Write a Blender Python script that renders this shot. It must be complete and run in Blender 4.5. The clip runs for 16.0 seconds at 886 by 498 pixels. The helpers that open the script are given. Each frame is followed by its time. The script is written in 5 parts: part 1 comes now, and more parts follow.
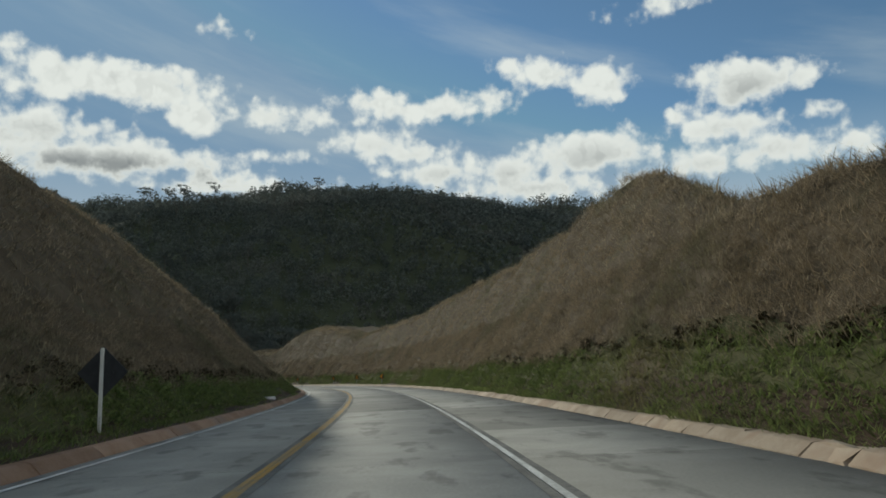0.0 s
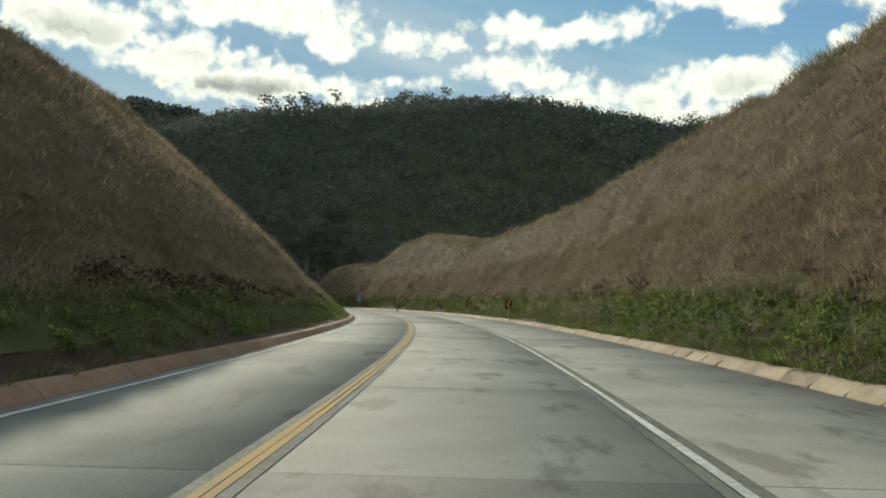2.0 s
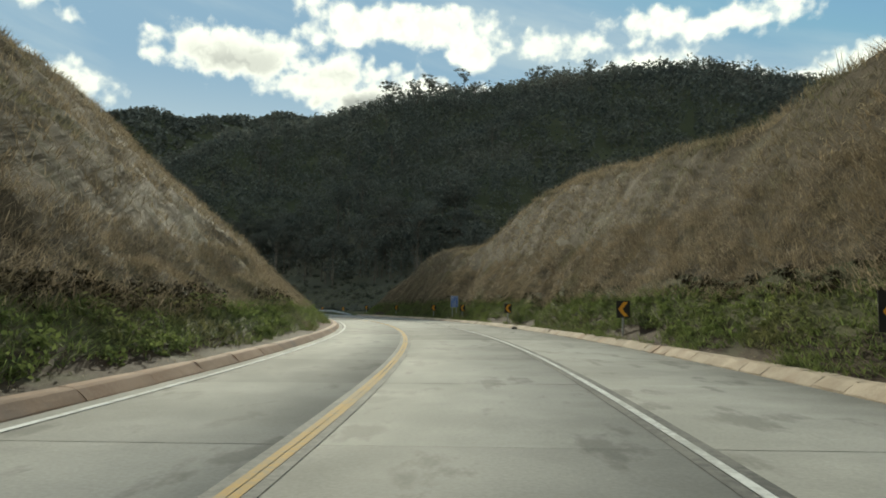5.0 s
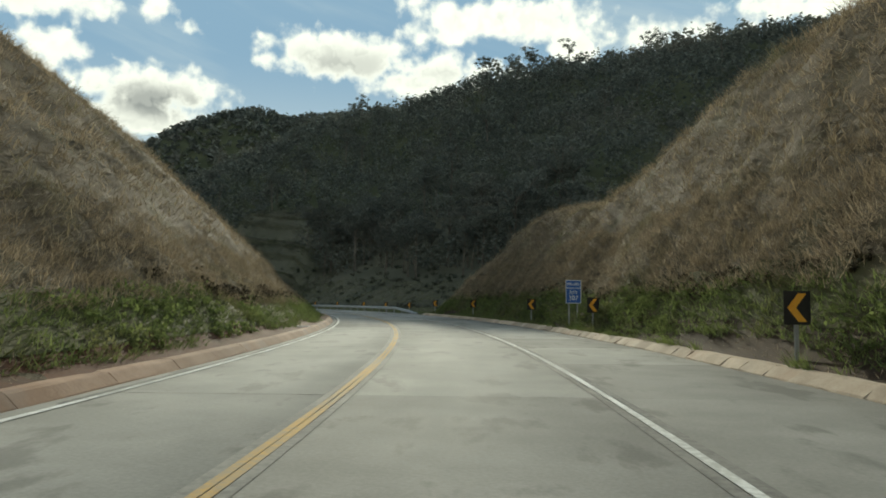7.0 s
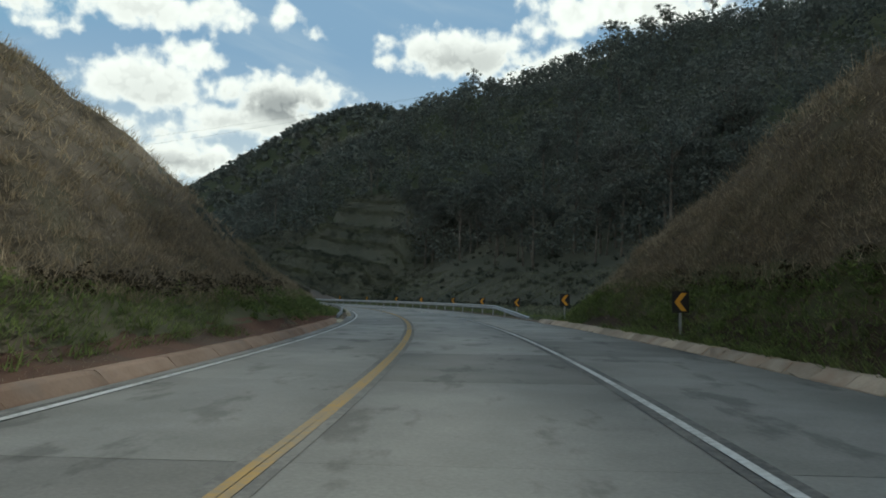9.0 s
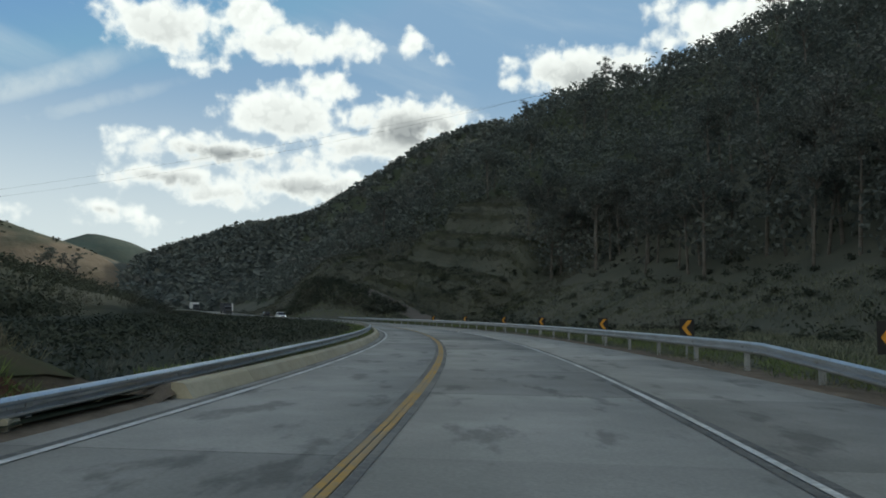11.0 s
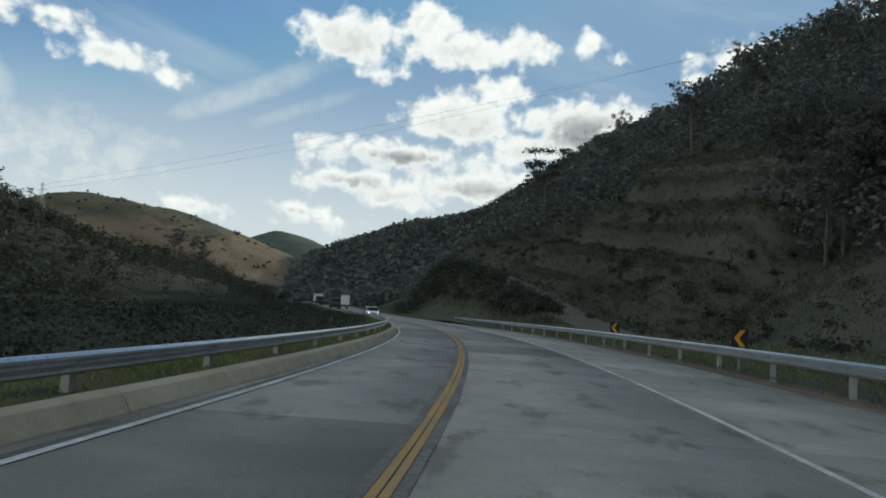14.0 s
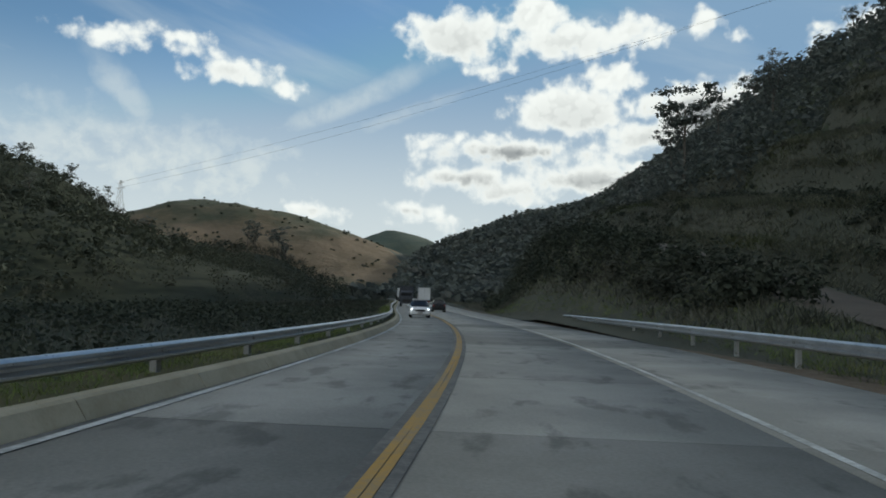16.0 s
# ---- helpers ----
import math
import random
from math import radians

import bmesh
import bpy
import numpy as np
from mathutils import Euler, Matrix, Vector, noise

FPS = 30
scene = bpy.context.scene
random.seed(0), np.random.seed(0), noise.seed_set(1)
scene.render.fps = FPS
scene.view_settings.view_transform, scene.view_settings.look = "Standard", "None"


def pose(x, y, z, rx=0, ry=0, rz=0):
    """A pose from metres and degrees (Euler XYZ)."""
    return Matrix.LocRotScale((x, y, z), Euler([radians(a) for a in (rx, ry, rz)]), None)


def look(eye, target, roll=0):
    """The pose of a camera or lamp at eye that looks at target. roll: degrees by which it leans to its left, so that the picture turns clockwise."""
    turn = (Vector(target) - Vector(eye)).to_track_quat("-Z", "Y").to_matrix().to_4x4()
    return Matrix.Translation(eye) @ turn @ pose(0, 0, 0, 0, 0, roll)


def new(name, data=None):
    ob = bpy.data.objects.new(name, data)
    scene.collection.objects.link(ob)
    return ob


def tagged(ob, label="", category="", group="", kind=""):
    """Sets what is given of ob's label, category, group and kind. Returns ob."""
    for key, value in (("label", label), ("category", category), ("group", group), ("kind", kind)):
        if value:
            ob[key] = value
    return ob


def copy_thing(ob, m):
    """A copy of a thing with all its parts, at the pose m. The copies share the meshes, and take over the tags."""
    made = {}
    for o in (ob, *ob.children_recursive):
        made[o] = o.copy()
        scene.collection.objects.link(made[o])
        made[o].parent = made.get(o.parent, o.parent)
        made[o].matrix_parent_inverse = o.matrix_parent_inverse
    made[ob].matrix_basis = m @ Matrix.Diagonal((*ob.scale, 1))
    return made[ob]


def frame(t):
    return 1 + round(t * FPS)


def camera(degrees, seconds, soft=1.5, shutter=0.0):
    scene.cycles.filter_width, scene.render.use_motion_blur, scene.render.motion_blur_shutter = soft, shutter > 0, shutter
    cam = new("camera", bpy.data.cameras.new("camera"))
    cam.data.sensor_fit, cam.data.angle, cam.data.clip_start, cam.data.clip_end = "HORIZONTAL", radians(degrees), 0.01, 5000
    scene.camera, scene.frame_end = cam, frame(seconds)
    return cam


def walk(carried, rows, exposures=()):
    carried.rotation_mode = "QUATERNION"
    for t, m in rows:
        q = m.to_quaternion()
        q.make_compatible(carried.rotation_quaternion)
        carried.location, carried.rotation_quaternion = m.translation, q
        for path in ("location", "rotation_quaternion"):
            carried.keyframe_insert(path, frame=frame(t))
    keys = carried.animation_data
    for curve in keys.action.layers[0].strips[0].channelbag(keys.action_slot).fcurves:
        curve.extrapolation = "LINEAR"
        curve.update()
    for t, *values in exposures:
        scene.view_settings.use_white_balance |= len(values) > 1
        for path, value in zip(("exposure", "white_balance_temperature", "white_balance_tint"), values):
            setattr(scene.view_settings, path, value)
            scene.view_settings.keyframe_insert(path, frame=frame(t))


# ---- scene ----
cam = camera(63.1, 16.0, soft=1.8, shutter=0.0)
PATH = [
    (0.0, (1.982, 0.066, 1.300), (2.099, 2.033, 1.641), -2.17),
    (0.5, (1.723, 11.070, 1.300), (1.757, 13.047, 1.603), -1.02),
    (1.0, (1.456, 22.212, 1.300), (1.347, 24.198, 1.510), 0.65),
    (1.5, (1.052, 33.786, 1.300), (0.850, 35.768, 1.467), 1.56),
    (2.0, (0.450, 45.009, 1.300), (0.212, 46.990, 1.449), 1.11),
    (2.5, (-0.354, 56.068, 1.300), (-0.638, 58.042, 1.445), 0.68),
    (3.0, (-1.545, 66.900, 1.300), (-1.887, 68.865, 1.448), 1.96),
    (3.5, (-3.021, 77.543, 1.300), (-3.399, 79.500, 1.467), 2.33),
    (4.0, (-4.694, 87.171, 1.300), (-5.163, 89.107, 1.472), 1.65),
    (6.5, (-16.661, 130.241, 1.300), (-17.475, 132.063, 1.441), 0.04),
    (7.0, (-20.099, 139.029, 1.300), (-20.989, 140.814, 1.450), 0.54),
    (7.5, (-24.008, 147.775, 1.300), (-24.970, 149.522, 1.452), 0.76),
    (8.0, (-28.316, 156.370, 1.300), (-29.347, 158.077, 1.446), 0.82),
    (8.5, (-33.008, 164.780, 1.300), (-34.111, 166.442, 1.440), 0.92),
    (11.0, (-60.909, 203.700, 1.300), (-62.344, 205.080, 1.486), 0.99),
    (11.5, (-67.407, 210.855, 1.300), (-68.911, 212.157, 1.511), 1.96),
    (12.0, (-74.158, 217.747, 1.300), (-75.724, 218.977, 1.484), 2.33),
    (12.5, (-81.171, 224.422, 1.300), (-82.764, 225.619, 1.472), 2.40),
    (13.0, (-88.507, 231.095, 1.300), (-90.125, 232.258, 1.474), 1.71),
    (13.5, (-96.436, 237.686, 1.300), (-98.110, 238.766, 1.478), 2.35),
    (14.0, (-105.036, 244.470, 1.300), (-106.757, 245.474, 1.476), 3.38),
    (14.5, (-114.200, 251.082, 1.300), (-115.966, 252.007, 1.460), 3.84),
    (15.0, (-123.785, 257.371, 1.300), (-125.584, 258.231, 1.455), 3.73),
    (15.5, (-133.784, 263.342, 1.300), (-135.611, 264.138, 1.458), 2.90),
    (16.0, (-143.796, 268.917, 1.300), (-145.655, 269.638, 1.451), 1.82),
]
walk(cam, [(t, look(eye, target, roll)) for t, eye, target, roll in PATH],
     exposures=[(0.0, -0.5, 6400, 2), (0.6, -0.3, 6400, 2), (1.5, 0.05, 7000, -3), (4.5, 0.1, 7000, -3), (7.0, 0.03, 6900, -3), (8.0, 0.0, 6600, -2), (8.7, -0.1, 6400, -1), (10.8, -0.12, 6350, 2), (16.0, -0.22, 6350, 4)])

# ---- light ----
SUN_AZ, SUN_EL = 30.0, 17.8          # degrees left of +y, and above the horizon
SUN_DIR = Vector((-math.sin(radians(SUN_AZ)) * math.cos(radians(SUN_EL)),
                  math.cos(radians(SUN_AZ)) * math.cos(radians(SUN_EL)), math.sin(radians(SUN_EL))))
sun = new("sun", bpy.data.lights.new("sun", "SUN"))
sun.data.energy, sun.data.angle, sun.data.color = 4.3, radians(0.6), (1.0, 0.93, 0.82)
sun.matrix_world = look(tuple(SUN_DIR * 300), (0, 0, 0))


class Nodes:
    """Short-hand for wiring a node tree."""

    def __init__(self, tree):
        self.t = tree

    def add(self, kind, **kw):
        n = self.t.nodes.new(kind)
        for k, v in kw.items():
            if k == "op":
                n.operation = v
            elif k == "blend":
                n.blend_type = v
            elif k == "dtype":
                n.data_type = v
        return n

    def put(self, sock, v):
        if hasattr(v, "is_linked"):
            self.t.links.new(v, sock)
        else:
            sock.default_value = v

    def math(self, op, a, b=0.0, c=0.0, clamp=False):
        n = self.add("ShaderNodeMath", op=op)
        n.use_clamp = clamp
        for s, v in zip(n.inputs, (a, b, c)):
            self.put(s, v)
        return n.outputs[0]

    def mix(self, f, a, b, blend="MIX"):
        n = self.add("ShaderNodeMix", dtype="RGBA", blend=blend)
        self.put(n.inputs[0], f)
        self.put(n.inputs[6], a if hasattr(a, "is_linked") else (*a, 1.0))
        self.put(n.inputs[7], b if hasattr(b, "is_linked") else (*b, 1.0))
        return n.outputs[2]

    def noise(self, vec, scale, detail=4.0, rough=0.55):
        n = self.add("ShaderNodeTexNoise")
        if vec is not None:
            self.put(n.inputs["Vector"], vec)
        n.inputs["Scale"].default_value = scale
        n.inputs["Detail"].default_value = detail
        n.inputs["Roughness"].default_value = rough
        return n.outputs[0]

    def ramp(self, f, lo, hi, a=0.0, b=1.0, smooth=True):
        n = self.add("ShaderNodeMapRange")
        if smooth:
            n.interpolation_type = "SMOOTHSTEP"
        for s, v in zip(n.inputs, (f, lo, hi, a, b)):
            self.put(s, v)
        return n.outputs[0]


# ---- sky with drifting cumulus ----
world = bpy.data.worlds.new("sky")
scene.world = world
world.use_nodes = True
N = Nodes(world.node_tree)
world.node_tree.nodes.clear()
out = N.add("ShaderNodeOutputWorld")
sky = N.add("ShaderNodeTexSky")
sky.sky_type, sky.sun_disc = "NISHITA", False
sky.sun_elevation, sky.sun_rotation = radians(SUN_EL), radians(-SUN_AZ)
sky.air_density, sky.dust_density, sky.ozone_density = 1.0, 0.1, 1.2
blue = N.mix(1.0, N.mix(1.0, sky.outputs[0], (0.10, 0.118, 0.132), "MULTIPLY"), (0.27, 0.42, 0.62), "DARKEN")
coord = N.add("ShaderNodeTexCoord").outputs["Generated"]
sep = N.add("ShaderNodeSeparateXYZ")
N.put(sep.inputs[0], coord)
az = N.math("MULTIPLY", N.math("ARCTAN2", N.math("MULTIPLY", sep.outputs[0], -1.0), sep.outputs[1]), 57.2958)
el = N.math("MULTIPLY", N.math("ARCSINE", sep.outputs[2]), 57.2958)
plane = N.add("ShaderNodeCombineXYZ")
N.put(plane.inputs[0], az)
N.put(plane.inputs[1], el)
place = plane.outputs[0]


def cells(scale):
    """Round billows: high in the middle of each cell, low between them."""
    v = N.add("ShaderNodeTexVoronoi")
    v.feature, v.voronoi_dimensions = "SMOOTH_F1", "2D"
    N.put(v.inputs["Vector"], wobble)
    v.inputs["Scale"].default_value, v.inputs["Smoothness"].default_value = scale, 0.35
    return N.math("SUBTRACT", 0.42, v.outputs["Distance"])


# places shifted a little, so that the billows are uneven
drift = N.add("ShaderNodeTexNoise")
N.put(drift.inputs["Vector"], place)
drift.inputs["Scale"].default_value, drift.inputs["Detail"].default_value = 0.55, 3.0
shift = N.add("ShaderNodeVectorMath", op="MULTIPLY_ADD")
N.put(shift.inputs[0], drift.outputs["Color"])
shift.inputs[1].default_value = (1.5, 1.1, 0.0)
N.put(shift.inputs[2], place)
wobble = shift.outputs[0]
puff = N.noise(place, 0.36, 6.0, 0.58)
fine = N.noise(place, 1.5, 5.0, 0.6)
lumps, knobs = cells(0.62), cells(1.55)
warp = N.math("ADD", N.math("ADD", N.math("MULTIPLY", lumps, 0.85), N.math("MULTIPLY", knobs, 0.28)),
              N.math("ADD", N.math("MULTIPLY", N.math("SUBTRACT", puff, 0.465), 2.3), N.math("MULTIPLY", N.math("SUBTRACT", fine, 0.45), 0.7)))


def cloud(a, e, w, h):
    """How many degrees a direction lies outside one cumulus: centre and half size in degrees."""
    v = N.add("ShaderNodeVectorMath", op="MULTIPLY_ADD")
    N.put(v.inputs[0], place)
    v.inputs[1].default_value, v.inputs[2].default_value = (1 / w, 1 / h, 0.0), (-a / w, -e / h, 0.0)
    r = N.add("ShaderNodeVectorMath", op="LENGTH")
    N.put(r.inputs[0], v.outputs[0])
    return N.math("MULTIPLY_ADD", r.outputs["Value"], h, -h), r.outputs["Value"]


# azimuth left of +y, elevation, half width, half height, and how grey the belly is
EAST = [(-9.5, 23.6, 1.3, 0.6, 0), (-13.4, 22.8, 3.0, 0.9, 0), (-16.7, 21.7, 2.3, 1.3, 0.1), (-22.3, 26.6, 2.7, 0.6, 0), (-27.7, 20.2, 3.4, 1.6, 0.45),
        (-24.5, 21.0, 0.9, 0.6, 0), (-31.4, 20.0, 1.8, 0.6, 0), (-22.4, 18.5, 0.7, 0.6, 0), (-26.2, 17.3, 3.2, 0.9, 0.2), (-32.5, 17.5, 1.0, 0.5, 0),
        (-29.1, 15.3, 3.8, 1.0, 0.2), (-24.7, 14.9, 3.9, 0.8, 0.25), (-33.8, 14.7, 2.4, 0.8, 0.2), (-9.0, 15.8, 3.7, 1.1, 0.35), (-15.9, 16.6, 5.0, 1.5, 0.4),
        (-11.2, 14.3, 6.9, 0.9, 0.3)]
NORTH = [(20.8, 21.7, 6.5, 1.5, 0), (25.8, 22.0, 2.5, 1.2, 0), (27.2, 20.8, 2.3, 0.7, 0), (16.1, 19.9, 2.2, 1.2, 0.1), (26.2, 18.1, 3.9, 1.1, 0.35),
         (22.0, 16.3, 8.0, 1.3, 0.9), (13.7, 14.8, 5.8, 0.6, 0.15), (10.2, 20.1, 2.5, 0.7, 0), (5.5, 20.0, 1.9, 0.4, 0), (2.2, 21.3, 2.9, 0.8, 0),
         (-2.7, 20.8, 4.2, 0.9, 0.1), (-7.9, 21.5, 2.4, 0.7, 0), (2.3, 18.2, 3.0, 1.0, 0.15), (-1.4, 17.3, 2.8, 0.7, 0.15), (10.7, 17.2, 1.6, 0.3, 0),
         (-3.5, 15.9, 4.4, 0.9, 0.3), (14.1, 26.3, 0.7, 0.25, 0), (28.9, 23.2, 1.0, 0.4, 0)]
NORTH_WEST = [(56.1, 17.6, 2.8, 0.9, 0.1), (49.6, 13.6, 3.8, 1.6, 0.3), (35.0, 19.0, 5.9, 1.7, 0.5), (29.0, 17.0, 3.6, 0.8, 0.1), (48.8, 21.0, 0.9, 0.8, 0),
              (58.7, 15.2, 4.8, 1.9, 0.25), (48.7, 15.3, 5.0, 1.6, 0.85), (64.0, 12.2, 6.8, 1.0, 0.9), (52.7, 13.2, 3.2, 1.1, 0.3), (56.7, 10.1, 5.4, 1.2, 0.6),
              (54.8, 20.9, 3.0, 0.9, 0.05), (59.4, 20.4, 5.1, 1.2, 0.15), (46.7, 20.3, 0.6, 0.3, 0), (40.7, 18.4, 1.3, 0.6, 0)]
WEST = [(68.1, 20.8, 4.3, 1.8, 0.25), (61.8, 22.3, 2.3, 1.6, 0.1), (65.5, 18.3, 1.0, 0.3, 0), (67.5, 10.0, 3.6, 0.9, 0.7), (63.4, 9.1, 3.2, 1.0, 0.4),
        (71.8, 7.3, 1.6, 0.4, 0.6), (69.9, 6.5, 2.0, 0.4, 0.6), (89.2, 18.0, 1.3, 0.5, 0), (85.9, 17.0, 3.2, 0.9, 0.15), (81.9, 16.2, 0.8, 0.4, 0),
        (78.8, 7.0, 1.7, 0.4, 0.3), (95.1, 18.1, 1.6, 0.5, 0.1), (92.7, 18.7, 0.9, 0.6, 0.1), (90.0, 18.8, 1.4, 0.5, 0.1)]
outside = grey = None
for a, e, w, h, belly in EAST + NORTH + NORTH_WEST + WEST:
    d, _ = cloud(a, e, w, h)
    outside = d if outside is None else N.math("SMOOTH_MIN", outside, d, 0.8)
    if belly > 0.12:
        _, r = cloud(a, e - 0.5 * h, w, h * 0.95)
        b = N.ramp(N.math("ADD", r, N.math("MULTIPLY", warp, -0.3)), 1.35, 0.15, 0.0, belly)
        grey = b if grey is None else N.math("MAXIMUM", grey, b)
body = N.math("SUBTRACT", warp, outside)
# broken cumulus over the rest of the sky
rest = N.math("MULTIPLY", N.math("SUBTRACT", N.noise(place, 0.085, 5.0, 0.55), 0.478), 9.0)
away = N.ramp(az, -60.0, -42.0, 1.0, 0.0)
behind = N.math("MAXIMUM", away, N.ramp(az, 100.0, 120.0))
body = N.math("MAXIMUM", body, N.math("SUBTRACT", N.math("ADD", rest, N.math("MULTIPLY", warp, 0.5)), N.math("MULTIPLY", N.math("SUBTRACT", 1.0, behind), 4.0)))
cover = N.ramp(body, -0.3, 0.62)
# each billow is lit from the sun's side, and thick parts are greyer low down
above = N.add("ShaderNodeVectorMath", op="ADD")
N.put(above.inputs[0], place)
above.inputs[1].default_value = (0.3, 0.9, 0.0)
under = N.ramp(N.math("SUBTRACT", N.noise(above.outputs[0], 0.36, 6.0, 0.58), puff), -0.02, 0.14)
thick = N.ramp(body, 0.15, 1.1)
folds = N.ramp(N.math("ADD", lumps, N.math("MULTIPLY", knobs, 0.6)), 0.12, -0.22, 0.0, 0.16)
core = N.math("MULTIPLY", thick, N.math("ADD", N.math("MAXIMUM", grey, N.math("MULTIPLY", under, N.math("MULTIPLY_ADD", behind, 0.3, 0.14))), folds), clamp=True)
white = N.mix(core, (1.12, 1.115, 1.08), (0.33, 0.345, 0.36))
# thin high veil and the pale band over the horizon
stretch = N.add("ShaderNodeCombineXYZ")
N.put(stretch.inputs[0], N.math("ADD", N.math("MULTIPLY", az, 0.35), N.math("MULTIPLY", el, -0.9)))
N.put(stretch.inputs[1], N.math("MULTIPLY", el, 0.55))
veil = N.ramp(N.noise(stretch.outputs[0], 0.16, 6.0, 0.55), 0.46, 0.78, 0.0, 0.42)
wisp = N.ramp(N.noise(wobble, 0.5, 5.0, 0.6), 0.3, 0.65, 0.6, 1.0)
for a, e, along_, across, tilt, strength in ((77.5, 15.0, 10.0, 1.3, -25, 0.62), (82.4, 11.2, 4.5, 1.7, 8, 0.8), (93.0, 14.0, 5.5, 1.6, 44, 0.62), (90.0, 9.0, 22.0, 5.5, 6, 0.95), (74.0, 14.0, 9.0, 1.0, -22, 0.45)):
    turn = N.add("ShaderNodeVectorRotate")
    turn.rotation_type = "Z_AXIS"
    N.put(turn.inputs["Vector"], place)
    turn.inputs["Center"].default_value, turn.inputs["Angle"].default_value = (a, e, 0.0), radians(-tilt)
    v = N.add("ShaderNodeVectorMath", op="MULTIPLY_ADD")
    N.put(v.inputs[0], turn.outputs[0])
    v.inputs[1].default_value, v.inputs[2].default_value = (1 / along_, 1 / across, 0.0), (-a / along_, -e / across, 0.0)
    r = N.add("ShaderNodeVectorMath", op="LENGTH")
    N.put(r.inputs[0], v.outputs[0])
    veil = N.math("MAXIMUM", veil, N.math("MULTIPLY", wisp, N.ramp(N.math("ADD", r.outputs["Value"], N.math("MULTIPLY", puff, -0.7)), 0.9, -0.2, 0.0, strength)))
low = N.ramp(el, 3.5, 19.5, 0.92, 0.0)
haze = N.math("MAXIMUM", veil, low)
air = N.mix(haze, blue, (0.8, 0.85, 0.865))
colour = N.mix(cover, air, white)
back = N.add("ShaderNodeBackground")
N.put(back.inputs[0], colour)
back.inputs[1].default_value = 1.0
world.node_tree.links.new(back.outputs[0], out.inputs[0])


# ---- materials ----
def material(name, a, b, scale=1.0, rough=0.9, bump=0.3, fine_scale=None, third=None, metal=0.0, island=0.0, per_object=0.0, spec=0.1, relief=0.02, coords="Object", trans=0.0):
    """Two tones over a large and a small noise, with relief; island and per_object vary the value piece by piece."""
    m = bpy.data.materials.new(name)
    m.use_nodes = True
    k = Nodes(m.node_tree)
    bsdf = m.node_tree.nodes["Principled BSDF"]
    vec = k.add("ShaderNodeTexCoord").outputs[coords] if coords == "Object" else k.add("ShaderNodeNewGeometry").outputs["Position"]
    big = k.noise(vec, scale, 5.0, 0.6)
    small = k.noise(vec, fine_scale or scale * 14.0, 6.0, 0.65)
    f = k.ramp(k.math("ADD", k.math("MULTIPLY", big, 0.65), k.math("MULTIPLY", small, 0.35)), 0.36, 0.64)
    col = k.mix(f, a, b)
    if third:
        col = k.mix(k.ramp(k.noise(vec, scale * 0.37, 4.0, 0.6), 0.52, 0.68, 0.0, 0.8), col, third)
    if island:
        v = k.ramp(k.add("ShaderNodeNewGeometry").outputs["Random Per Island"], 0.0, 1.0, 1.0 - island, 1.0 + island, smooth=False)
        col = k.mix(1.0, col, v, "MULTIPLY")
    if per_object:
        v = k.ramp(k.add("ShaderNodeObjectInfo").outputs["Random"], 0.0, 1.0, 1.0 - per_object, 1.0 + per_object, smooth=False)
        col = k.mix(1.0, col, v, "MULTIPLY")
    k.put(bsdf.inputs["Base Color"], col)
    k.put(bsdf.inputs["Roughness"], k.ramp(small, 0.3, 0.7, max(rough - 0.12, 0.02), min(rough + 0.08, 1.0)))
    bsdf.inputs["Metallic"].default_value = metal
    bsdf.inputs["Specular IOR Level"].default_value = spec
    if bump:
        bn = k.add("ShaderNodeBump")
        bn.inputs["Strength"].default_value = bump
        bn.inputs["Distance"].default_value = relief
        k.put(bn.inputs["Height"], small)
        k.put(bsdf.inputs["Normal"], bn.outputs[0])
    if trans:
        tr = k.add("ShaderNodeBsdfTranslucent")
        k.put(tr.inputs[0], col)
        mx = k.add("ShaderNodeMixShader")
        mx.inputs[0].default_value = trans
        m.node_tree.links.new(bsdf.outputs[0], mx.inputs[1])
        m.node_tree.links.new(tr.outputs[0], mx.inputs[2])
        m.node_tree.links.new(mx.outputs[0], m.node_tree.nodes["Material Output"].inputs[0])
    return m


